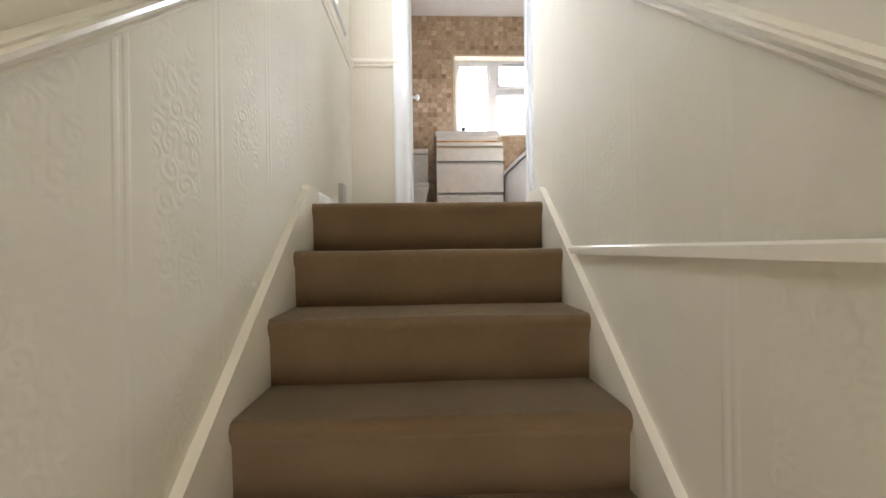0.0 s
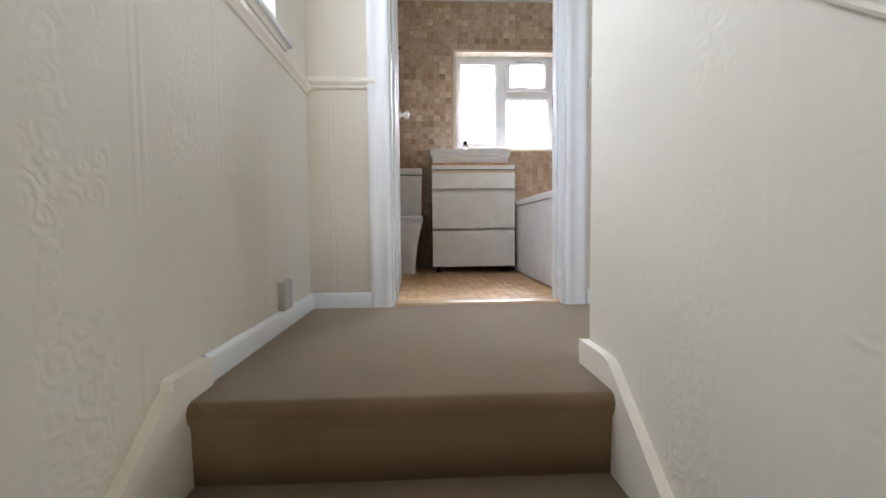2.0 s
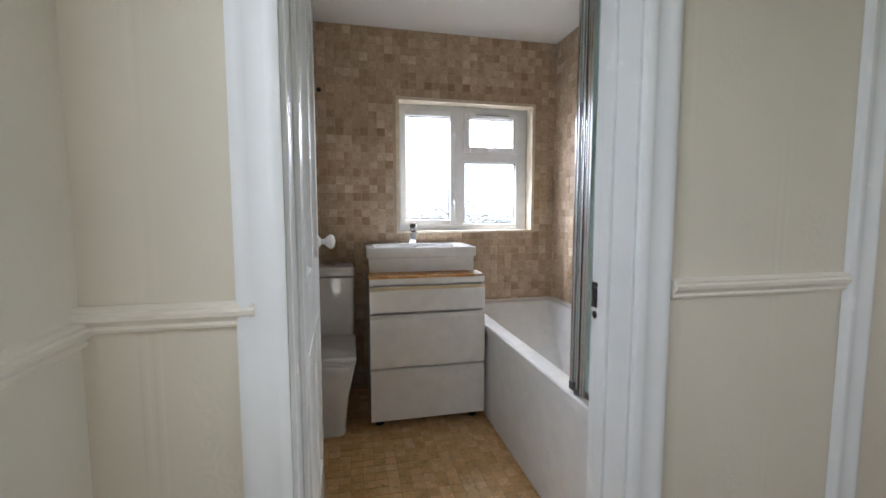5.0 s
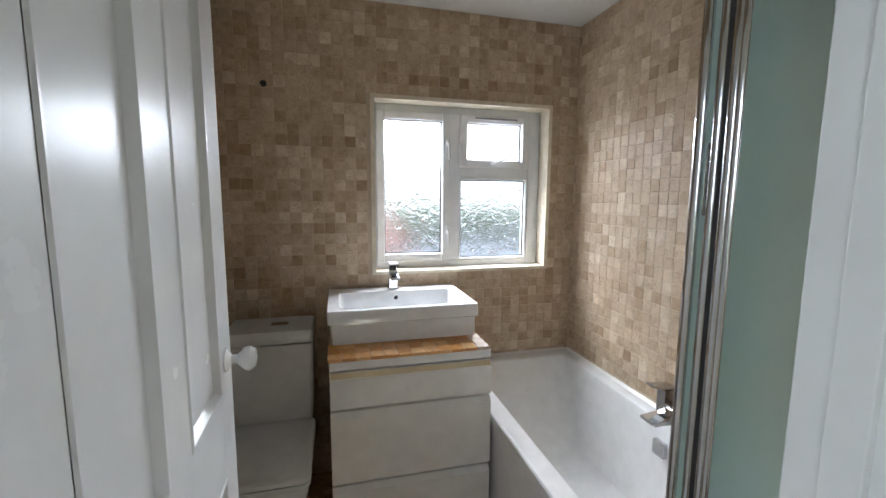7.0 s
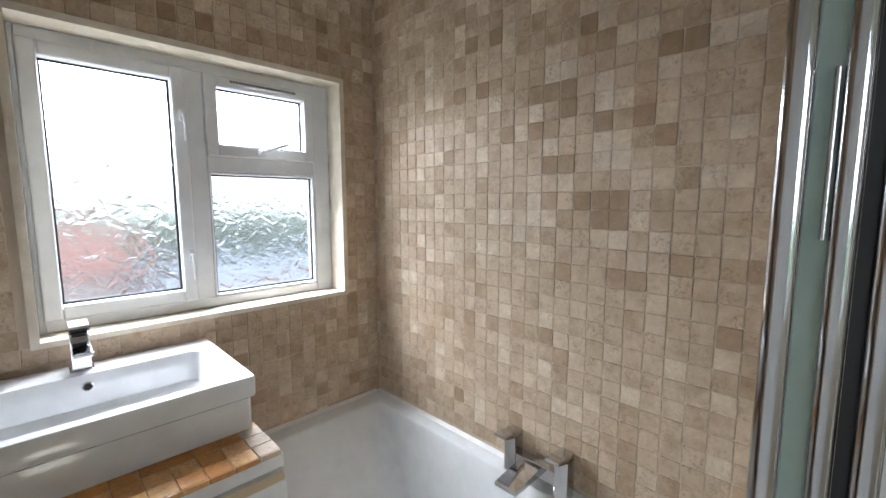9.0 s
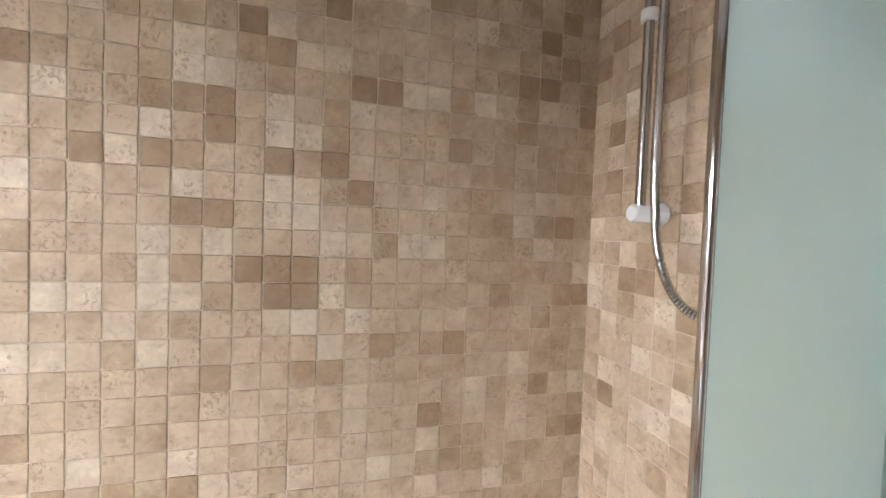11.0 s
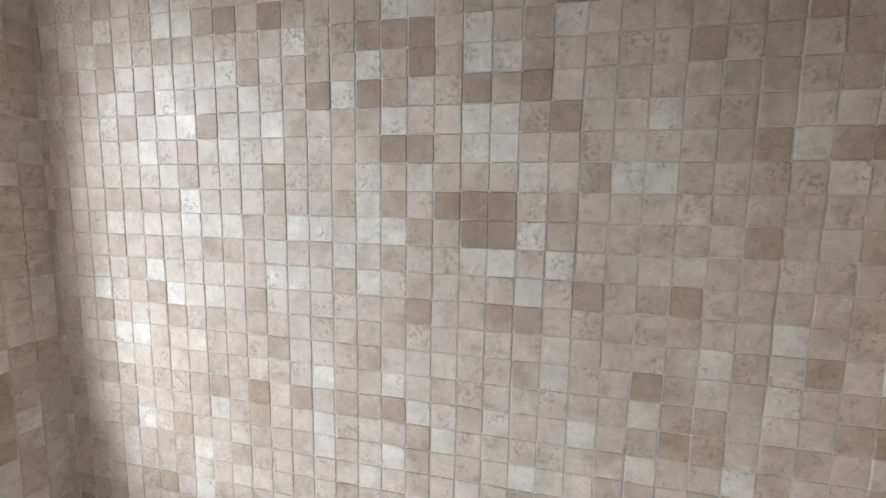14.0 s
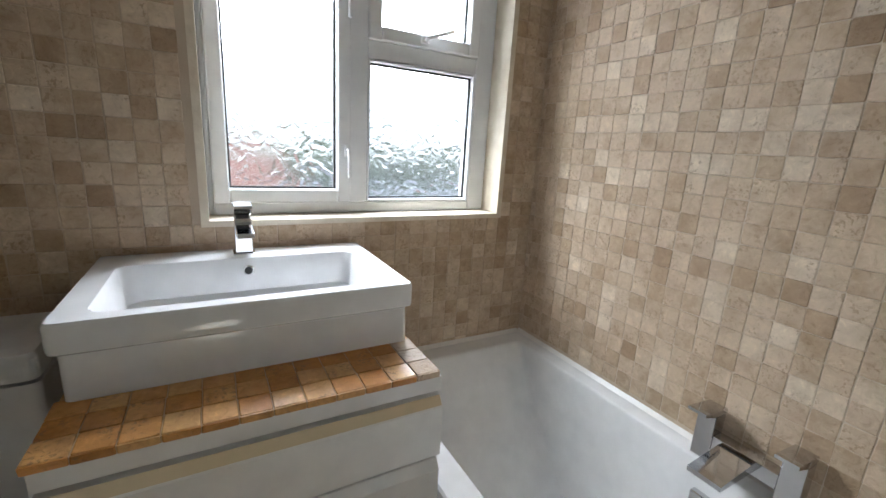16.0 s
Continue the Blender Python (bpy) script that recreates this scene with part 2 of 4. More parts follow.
GROUT = painted("sand_grout", (0.66, 0.56, 0.44), (0.50, 0.40, 0.29), 0.9, 300, 0.4, 0.002, 17)
GROUT_PALE = painted("pale_sand_grout", (0.53, 0.43, 0.32), (0.46, 0.36, 0.26), 0.9, 300, 0.3, 0.002, 9)
GROUT_FLOOR = painted("brown_floor_grout", (0.56, 0.37, 0.18), (0.46, 0.29, 0.13), 0.9, 300, 0.4, 0.002, 9)
UPVC = plain("white_plastic", (0.80, 0.81, 0.82), 0.3)
CERAMIC = plain("white_glazed_ceramic", (0.83, 0.83, 0.83), 0.08)
ACRYLIC = plain("white_acrylic", (0.80, 0.795, 0.78), 0.12)
LACQUER = plain("white_gloss_lacquer", (0.84, 0.82, 0.79), 0.12)
CHROME = plain("chrome", (0.64, 0.64, 0.65), 0.08, 1.0)
STEEL = plain("brushed_steel", (0.55, 0.54, 0.52), 0.25, 1.0)
# gold tone for the reflection painted along the top drawer
GOLD_REFLECTION = plain("painted_gold_reflection", (0.83, 0.68, 0.45), 0.25, 0.2)
GREY = plain("dark_grey_plastic", (0.09, 0.09, 0.09), 0.4)
BLACK = plain("black_rubber", (0.02, 0.02, 0.02), 0.6)
WOOD = plain("pale_oak_strip", (0.55, 0.38, 0.20), 0.4, 0, 0.2)
GLASS = obscure_glass()
FROST = frosted_glass()
LEAF = leaf_material()
BRICK = plain("red_brick", (0.40, 0.13, 0.08), 0.8, 0, 0.3)
ROOF = plain("red_roof_tiles", (0.24, 0.11, 0.085), 0.8, 0, 0.3)
GRASS = painted("lawn", (0.10, 0.16, 0.05), (0.06, 0.11, 0.03), 0.9, 40)
SILICONE = plain("white_sealant", (0.78, 0.76, 0.72), 0.35)


# ---- mesh helpers ----
def part(name, bm, mat, parent=None, label="", smooth=False):
    """Links a bmesh as one mesh object, under parent if there is one."""
    me = bpy.data.meshes.new(name)
    bmesh.ops.recalc_face_normals(bm, faces=bm.faces[:])
    bm.to_mesh(me)
    bm.free()
    me.materials.append(mat)
    if smooth:
        me.shade_smooth()
        me.set_sharp_from_angle(angle=radians(35))
    ob = new(name, me)
    ob.parent = parent
    if label:
        tagged(ob, label)
    return ob


def thing(name, label, category, group="", at=(0, 0, 0)):
    ob = tagged(new(name), label, category, group)
    ob.location = at
    return ob


def box(x0, x1, y0, y1, z0, z1, bevel=0.0, bm=None, seg=2):
    bm = bm or bmesh.new()
    m = Matrix.LocRotScale(((x0 + x1) / 2, (y0 + y1) / 2, (z0 + z1) / 2), None, (x1 - x0, y1 - y0, z1 - z0))
    vs = bmesh.ops.create_cube(bm, size=1, matrix=m)["verts"]
    if bevel:
        edges = list({e for v in vs for e in v.link_edges})
        bmesh.ops.bevel(bm, geom=edges, offset=bevel, segments=seg, affect="EDGES", profile=0.5)
    return bm


def rounded(cx, cy, wx, wy, z, r, seg=5):
    """A ring of points: a rectangle with round corners."""
    r = min(r, wx / 2 - 1e-4, wy / 2 - 1e-4)
    ring = []
    for k, (sx, sy) in enumerate(((1, 1), (-1, 1), (-1, -1), (1, -1))):
        for i in range(seg + 1):
            a = math.pi / 2 * (k + i / seg)
            ring.append((cx + sx * (wx / 2 - r) + r * math.cos(a), cy + sy * (wy / 2 - r) + r * math.sin(a), z))
    return ring


def loft(rings, bm=None, cap0=True, cap1=True):
    """Skins a row of rings that have the same number of points."""
    bm = bm or bmesh.new()
    rows = [[bm.verts.new(p) for p in ring] for ring in rings]
    for a, b in zip(rows, rows[1:]):
        for i in range(len(a)):
            j = (i + 1) % len(a)
            bm.faces.new((a[i], a[j], b[j], b[i]))
    if cap0:
        bm.faces.new(rows[0][::-1])
    if cap1:
        bm.faces.new(rows[-1])
    return bm


def turned(profile, m=None, seg=24, bm=None):
    """Turns (radius, height) pairs about z, then moves them by m."""
    m = m or Matrix()
    rings = [[m @ Vector((r * math.cos(2 * math.pi * i / seg), r * math.sin(2 * math.pi * i / seg), h)) for i in range(seg)] for r, h in profile]
    return loft(rings, bm)


def tube(points, radius, seg=10, bm=None, ridges=0.0):
    """A round tube along points; ridges: how far every other ring stands out."""
    pts = [Vector(p) for p in points]
    rings, up = [], Vector((0, 0, 1))
    for i, p in enumerate(pts):
        d = (pts[min(i + 1, len(pts) - 1)] - pts[max(i - 1, 0)]).normalized()
        side = d.cross(up if abs(d.z) < 0.95 else Vector((0, 1, 0))).normalized()
        if rings and side.dot(last) < 0:
            side = -side
        last, top = side, side.cross(d)
        r = radius + (ridges if i % 2 else 0)
        rings.append([p + r * (math.cos(2 * math.pi * k / seg) * side + math.sin(2 * math.pi * k / seg) * top) for k in range(seg)])
    return loft(rings, bm)


def smooth_path(pts, n):
    """Points along a Catmull-Rom curve through pts."""
    pts = [Vector(p) for p in pts]
    pts = [2 * pts[0] - pts[1]] + pts + [2 * pts[-1] - pts[-2]]
    out = []
    for a, b, c, d in zip(pts, pts[1:], pts[2:], pts[3:]):
        for k in range(n):
            t = k / n
            out.append(0.5 * (2 * b + (c - a) * t + (2 * a - 5 * b + 4 * c - d) * t * t + (3 * b - a - 3 * c + d) * t ** 3))
    return out + [pts[-2]]


def prism(poly, axis, a, b, bm=None):
    """Pushes a polygon of (p, q) pairs along an axis from a to b. Axis x: pairs are (y, z); y: (x, z); z: (x, y)."""
    put = {"x": lambda p, q, s: (s, p, q), "y": lambda p, q, s: (p, s, q), "z": lambda p, q, s: (p, q, s)}[axis]
    return loft([[put(p, q, a) for p, q in poly], [put(p, q, b) for p, q in poly]], bm)


def sweep(profile, path, bm=None):
    """Carries a profile of (out, up) pairs along a path of (place, out direction, up direction)."""
    return loft([[Vector(p) + Vector(o) * u + Vector(w) * v for u, v in profile] for p, o, w in path], bm)


def structure(name, bm, mat, label, smooth=False):
    return tagged(part(name, bm, mat, None, "", smooth), label, kind="structure")


def wall_with_hole(axis, a, b, span, height, hole):
    """A thick wall with one rectangular opening. axis: its normal; a, b its faces; span, height and hole (u0, u1, v0, v1)."""
    bm = bmesh.new()
    (u0, u1), (v0, v1), (h0, h1, g0, g1) = span, height, hole
    for p0, p1, q0, q1 in ((u0, h0, v0, v1), (h1, u1, v0, v1), (h0, h1, v0, g0), (h0, h1, g1, v1)):
        if p1 - p0 > 1e-4 and q1 - q0 > 1e-4:
            if axis == "x":
                box(a, b, p0, p1, q0, q1, 0, bm)
            else:
                box(p0, p1, a, b, q0, q1, 0, bm)
    bmesh.ops.remove_doubles(bm, verts=bm.verts[:], dist=1e-5)
    seen = {}
    for f in bm.faces[:]:
        seen.setdefault(tuple(round(c, 4) for c in f.calc_center_median()), []).append(f)
    bmesh.ops.delete(bm, geom=[f for fs in seen.values() if len(fs) > 1 for f in fs], context="FACES")
    return bm


# ---- structure: stairwell and landing ----
BACK, FARX, LANDING_BACK = -2.7, 2.35, -0.6
structure("wall_stair_window", wall_with_hole("x", LEFT - 0.26, LEFT, (BACK, DOORWALL), (HALL, CEIL), (1.15, 2.2, 1.03, 2.12)), PAPER,
          "cream painted embossed wallpaper wall beside the stairs")
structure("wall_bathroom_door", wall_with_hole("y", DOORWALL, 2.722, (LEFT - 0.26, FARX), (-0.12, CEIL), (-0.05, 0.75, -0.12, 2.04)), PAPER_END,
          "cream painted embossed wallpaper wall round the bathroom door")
structure("wall_stair_inner", box(RIGHT, RIGHT + 0.1, BACK, LANDING_BACK, HALL, CEIL), PAPER, "cream embossed wallpaper wall along the lower stairs")
structure("wall_half_height", box(RIGHT, RIGHT + 0.1, LANDING_BACK, 1.735, HALL, 0.918, 0.004), PAPER, "half-height cream papered wall at the stair head")
# the opening is made only to hold the added far landing fill lamp
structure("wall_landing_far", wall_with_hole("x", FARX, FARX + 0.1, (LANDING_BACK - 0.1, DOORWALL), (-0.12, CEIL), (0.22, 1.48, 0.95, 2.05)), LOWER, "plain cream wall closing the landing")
structure("wall_landing_back", box(RIGHT + 0.1, FARX, LANDING_BACK - 0.1, LANDING_BACK, -0.12, CEIL), LOWER, "plain cream wall behind the landing")
# opening made for the added hall fill lamp
structure("wall_hall_end", wall_with_hole("y", BACK - 0.1, BACK, (LEFT - 0.26, RIGHT + 0.1), (HALL, CEIL), (-0.34, 0.46, -1.7, -0.5)), LOWER, "plain cream wall at the foot of the stairs")
structure("floor_hall", box(LEFT - 0.26, RIGHT + 0.1, BACK - 0.1, NOSE - GOING * (STEPS - 1), HALL - 0.1, HALL), CARPET, "taupe carpet at the stair foot")
structure("ceiling_landing", box(LEFT - 0.26, FARX + 0.1, BACK - 0.1, 2.722, CEIL, CEIL + 0.1), CEILING, "plain white painted ceiling over the landing")
edge = NOSE + 0.026
bm = prism([(LEFT, edge), (RIGHT, edge), (RIGHT, 1.735), (RIGHT + 0.1, 1.735), (RIGHT + 0.1, LANDING_BACK), (FARX, LANDING_BACK), (FARX, 2.60), (LEFT, 2.60)], "z", -0.12, 0.0003)
structure("floor_landing", bm, CARPET, "taupe carpet on the landing")

# stairs: each carpeted step has a round nosing and a leaning riser
stairs = tagged(new("stairs"), "straight flight of stairs in taupe carpet", kind="structure")
X0, X1 = LEFT + 0.024, RIGHT - 0.020


def step_profile(y, z, deep):
    pts = [(y + deep, z - 0.03), (y + deep, z)]
    pts += [(y + 0.022 - 0.022 * math.sin(a), z - 0.022 + 0.022 * math.cos(a)) for a in [math.pi / 2 * k / 5 for k in range(6)]]
    pts += [(y + 0.004, z - 0.040), (y + 0.014, z - 0.055), (y + 0.020, z - RISE), (y + 0.05, z - RISE - 0.03), (y + 0.06, z - 0.05)]
    return pts


step_mesh = None
for k in range(STEPS):
    y, z = NOSE - GOING * k, -RISE * k
    if k < 2:
        bm = bmesh.new()
        prof = step_profile(0, 0, GOING + 0.03 if k else 0.065)
        loft([[(X0 + (X1 - X0) * i / 8, p + 0.0012 * k * math.sin(7 * i), q + 0.001 * k * math.cos(5 * i)) for p, q in prof] for i in range(9)], bm)
        ob = part("step", bm, CARPET, stairs, "", True)
        step_mesh = ob.data
    else:
        ob = new("step", step_mesh)
        ob.parent = stairs
    ob.location = (0, y, z)

# strings, skirting and rails: one moulded length each
SKIRT = [(0, 0), (0.016, 0), (0.016, 0.054), (0.011, 0.063), (0.004, 0.068), (0, 0.068)]
DADO = [(0, 0), (0.010, 0.002), (0.013, 0.008), (0.009, 0.013), (0.014, 0.018), (0.022, 0.025), (0.024, 0.034), (0.018, 0.039), (0.020, 0.044), (0.014, 0.049), (0, 0.051)]
SLOPE = RISE / GOING
Z = Vector((0, 0, 1))


def run(name, profile, a, b, out, mat, label, up=Z):
    return structure(name, sweep(profile, [(a, out, up), (b, out, up)]), mat, label, True)


def string_board(name, x, out, thick, edge):
    """A stair string against the wall; edge: the points of its upper edge from the landing down to where the straight slope begins."""
    foot = -1.7
    line = edge + [(foot, edge[-1][1] + SLOPE * (foot - edge[-1][0]))]
    poly = line + [(foot, line[-1][1] - 0.32), (NOSE + 0.02, -0.25), (edge[0][0], -0.01)]
    return structure(name, prism(poly, "x", x, x + out * thick), TRIM, "cream gloss painted stair string board")


string_board("trim_string_wall_side", LEFT - 0.001, 1, 0.026, [(1.646, 0.064), (1.50, 0.064), (1.497, 0.046), (1.485, 0.038)])
string_board("trim_string_inner", RIGHT + 0.001, -1, 0.024, [(1.742, 0.062), (1.60, 0.062), (1.575, 0.056), (1.55, 0.038)])
run("baseboard_window_wall", SKIRT, (LEFT, 1.650, 0), (LEFT, DOORWALL, 0), (1, 0, 0), GLOSS, "white gloss skirting board along the landing")
run("baseboard_door_wall", SKIRT, (LEFT, DOORWALL, 0), (-0.125, DOORWALL, 0), (0, -1, 0), GLOSS, "white gloss skirting board beside the door")
run("baseboard_door_wall_far", SKIRT, (0.85, DOORWALL, 0), (1.40, DOORWALL, 0), (0, -1, 0), GLOSS, "white gloss skirting board between the doors")
run("trim_dado_landing", DADO, (LEFT, 1.56, 0.938), (LEFT, DOORWALL, 0.938), (1, 0, 0), TRIM, "cream painted moulded dado rail under the window")
run("trim_dado_door_wall", DADO, (LEFT, DOORWALL, 0.963), (-0.105, DOORWALL, 0.963), (0, -1, 0), TRIM, "cream painted moulded dado rail beside the door")
run("trim_dado_door_wall_far", DADO, (0.848, DOORWALL, 0.972), (1.40, DOORWALL, 0.972), (0, -1, 0), TRIM, "cream painted moulded dado rail between the doors")
run("trim_apron", [(0, 0), (0.014, 0.003), (0.018, 0.010), (0.012, 0.016), (0.020, 0.022), (0, 0.023)], (LEFT, 1.12, 0.999), (LEFT, 2.27, 0.999), (1, 0, 0), TRIM, "cream moulding under the window board")
ybot = -1.7
for name, x, out, yt in (("trim_dado_stairs", LEFT, (1, 0, 0), 1.57), ("trim_dado_stairs_inner", RIGHT, (-1, 0, 0), 1.52)):
    zt = 0.938 if out[0] > 0 else 0.905
    run(name, DADO, (x, ybot, zt + SLOPE * (ybot - yt)), (x, yt, zt), out, TRIM, "cream painted moulded dado rail sloping with the stairs")
run("trim_batten", [(0, 0), (0.018, 0.001), (0.018, 0.021), (0.012, 0.026), (0, 0.026)], (RIGHT, -1.7, -0.203), (RIGHT, 1.27, -0.203), (-1, 0, 0), TRIM,
    "level cream painted batten on the stair wall")
bm = bmesh.new()
cmx, cmz = RIGHT + 0.05, 0.936
cap = []
for k in range(28):
    ca, sa = math.cos(2 * math.pi * k / 28), math.sin(2 * math.pi * k / 28)
    cap.append((0.080 * math.copysign(abs(ca) ** 0.45, ca), 0.021 * math.copysign(abs(sa) ** 0.8, sa)))
rings = [[(cmx + p, LANDING_BACK, cmz + q) for p, q in cap], [(cmx + p, 1.722, cmz + q) for p, q in cap]]
for k in range(1, 7):
    t = math.pi / 2 * k / 6
    rings.append([(cmx + p * (1 - 0.10 * (1 - math.cos(t))), 1.722 + 0.020 * math.sin(t), cmz + q * max(0.12, math.cos(t))) for p, q in cap])
structure("trim_half_wall_cap", loft(rings, bm), GLOSS, "white gloss rounded capping on the half wall", True)

marks = thing("filler_marks", "small rough filler spots on the papered half wall", "filler mark")
for y, z, r in ((1.655, 0.700, 0.004), (1.625, 0.665, 0.003), (1.690, 0.668, 0.003), (1.640, 0.712, 0.002)):
    part("spot", turned([(r, 0), (r * 0.8, 0.0012), (r * 0.3, 0.0016)], pose(RIGHT + 0.0003, y, z, 0, -90, 0), 9), TRIM, marks)

# landing window in its deep reveal
win = tagged(new("window_2"), "white framed window in a deep reveal above the landing", kind="structure")
bm = bmesh.new()
fx0, fx1 = LEFT - 0.215, LEFT - 0.155
for y0, y1, z0, z1 in ((1.15, 1.20, 1.03, 2.12), (2.15, 2.2, 1.03, 2.12), (1.2, 2.15, 1.03, 1.08), (1.2, 2.15, 2.07, 2.12), (1.655, 1.695, 1.08, 2.07)):
    box(fx0, fx1, y0, y1, z0, z1, 0.005, bm)
part("window_frame", bm, UPVC, win)
for y0, y1 in ((1.2, 1.655), (1.695, 2.15)):
    bm = bmesh.new()
    for a, b, c, d in ((y0, y0 + 0.04, 1.08, 2.07), (y1 - 0.04, y1, 1.08, 2.07), (y0 + 0.04, y1 - 0.04, 1.08, 1.12), (y0 + 0.04, y1 - 0.04, 2.03, 2.07)):
        box(fx0 + 0.008, fx1 + 0.012, a, b, c, d, 0.006, bm)
    sash = part("sash", bm, UPVC, win)
    pane = part("pane", box(fx0 + 0.026, fx0 + 0.032, y0 + 0.038, y1 - 0.038, 1.118, 2.032), GLASS, sash)
    pane.visible_shadow = False
sill = prism([(LEFT - 0.155, 1.031), (LEFT - 0.155, 1.046), (LEFT + 0.022, 1.046), (LEFT + 0.032, 1.040), (LEFT + 0.034, 1.031), (LEFT + 0.030, 1.022), (LEFT + 0.001, 1.018), (LEFT + 0.001, 1.031)], "y", 1.10, 2.29)
part("window_sill", sill, GLOSS, win, "white gloss window board with a rounded nose", True)

# door linings and architraves
ARCH = [(0, 0), (0.018, 0), (0.022, 0.008), (0.022, 0.022), (0.017, 0.030), (0.016, 0.058), (0.020, 0.066), (0.020, 0.078), (0.014, 0.086), (0, 0.088)]


def door_lining(name, x0, x1, ya, yb, top, label, architrave=0.088, swing=True):
    """Jambs, head, stop and moulded architrave round an opening."""
    d = tagged(new(name), label, kind="structure")
    bm = bmesh.new()
    box(x0 - 0.012, x0 + 0.015, ya - 0.002, yb, 0, top, 0.002, bm)
    box(x1 - 0.015, x1 + 0.012, ya - 0.002, yb, 0, top, 0.002, bm)
    box(x0 + 0.015, x1 - 0.015, ya - 0.002, yb, top - 0.027, top, 0.002, bm)
    part("door_lining", bm, GLOSS, d)
    bm = bmesh.new()
    ys = (yb - 0.085, yb - 0.045) if swing else (ya + 0.05, ya + 0.062)
    box(x0 + 0.015, x0 + 0.027, *ys, 0, top - 0.027, 0.002, bm)
    box(x1 - 0.027, x1 - 0.015, *ys, 0, top - 0.027, 0.002, bm)
    box(x0 + 0.027, x1 - 0.027, *ys, top - 0.040, top - 0.027, 0.002, bm)
    part("door_stop", bm, GLOSS, d)
    k = architrave / 0.088
    prof = [(o, u * k) for o, u in ARCH]
    for side, x in ((-1, x0 + 0.005), (1, x1 - 0.005)):
        up = Vector((side, 0, 0))
        bm = sweep(prof, [((x, ya, 0), (0, -1, 0), up), ((x, ya, top - 0.02), (0, -1, 0), up + Z)])
        part("architrave", bm, GLOSS, d, "", True)
    bm = sweep(prof, [((x0 + 0.005, ya, top - 0.02), (0, -1, 0), Vector((-1, 0, 1))), ((x1 - 0.005, ya, top - 0.02), (0, -1, 0), Vector((1, 0, 1)))])
    part("architrave", bm, GLOSS, d, "", True)
    return d


def panel_door(name, width, height, label, category="door"):
    """A four-panel door leaf lying along +x from its hinge, its face at y = 0, 38 mm thick behind it. The panels are sunk with moulded edges on both faces."""
    d = thing(name, label, category)
    t, st, mu = 0.038, 0.105, 0.10
    rails = [(0, 0.20), (0.81, 1.00), (height - 0.11, height)]
    half = width / 2
    cols = [(st, half - mu / 2), (half + mu / 2, width - st)]
    bm = bmesh.new()
    box(0, st, 0, t, 0, height, 0.002, bm)
    box(width - st, width, 0, t, 0, height, 0.002, bm)
    for a, b in rails:
        box(st, width - st, 0, t, a, b, 0, bm)
    for (_, a), (b, _) in zip(rails, rails[1:]):
        box(half - mu / 2, half + mu / 2, 0, t, a, b, 0, bm)
    part("frame", bm, GLOSS, d)
    for (_, a), (b, _) in zip(rails, rails[1:]):
        for c0, c1 in cols:
            p = part("panel", box(c0, c1, 0.012, t - 0.012, a, b), GLOSS, d)
            bm = bmesh.new()
            for y, s in ((0.0, 1), (t, -1)):
                ring = lambda i, dd: [(c0 + i, y + s * dd, a + i), (c1 - i, y + s * dd, a + i), (c1 - i, y + s * dd, b - i), (c0 + i, y + s * dd, b - i)]
                loft([ring(0.0, 0.0), ring(0.004, -0.003), ring(0.010, -0.002), ring(0.014, 0.004), ring(0.022, 0.012), ring(0.0, 0.0121)], bm, False, False)
            part("moulding", bm, GLOSS, p, "", True)
    return d


door_lining("door_1", -0.05, 0.75, DOORWALL, 2.722, 2.04, "white gloss door lining and moulded architrave of the bathroom", 0.095)
strike = thing("strike_plate", "chrome latch plate on the white door lining", "strike plate")
bm = box(0.731, 0.7345, 2.686, 2.716, 0.925, 0.995, 0.001)
part("plate", bm, CHROME, strike)
part("keep", box(0.7295, 0.7315, 2.692, 2.708, 0.945, 0.978), BLACK, strike, "dark latch hole")
part("lip", turned([(0.0, 0), (0.011, 0.0), (0.011, 0.003), (0.0, 0.003)], pose(0.7345, 2.700, 0.905, 0, -90, 0), 16), CHROME, strike)

leaf = panel_door("bathroom_door", 0.745, 2.0, "white gloss four-panel door standing open into the bathroom")
leaf.matrix_basis = pose(-0.030, 2.684, 0.008, 0, 0, 91.5)
knob = part("knob", turned([(0.0, 0), (0.027, 0.0), (0.027, 0.004), (0.018, 0.008), (0.011, 0.014), (0.011, 0.026), (0.020, 0.034), (0.028, 0.046), (0.028, 0.054), (0.020, 0.064), (0.0, 0.068)], pose(0.690, 0.0, 1.066, 90, 0, 0), 28), CERAMIC, leaf, "white ceramic door knob", True)
part("latch", box(0.743, 0.7475, 0.008, 0.030, 0.995, 1.075, 0.0005), CHROME, leaf, "chrome latch plate on the door edge")
for z in (0.22, 0.93, 1.17, 1.72):
    part("hinge", turned([(0.0, 0), (0.006, 0.002), (0.006, 0.028), (0.0045, 0.030), (0.006, 0.032), (0.006, 0.058), (0.0045, 0.060), (0.006, 0.062), (0.006, 0.088), (0.0, 0.09)], pose(-0.006, 0.0, z), 12), STEEL, leaf)

door_lining("door_2", 1.485, 2.25, DOORWALL, 2.722, 2.04, "white gloss door lining of a closed landing door", 0.088, False)
leaf2 = panel_door("landing_door", 0.73, 2.0, "white gloss four-panel door, closed, on the landing")
leaf2.matrix_basis = pose(1.503, DOORWALL + 0.062, 0.008)

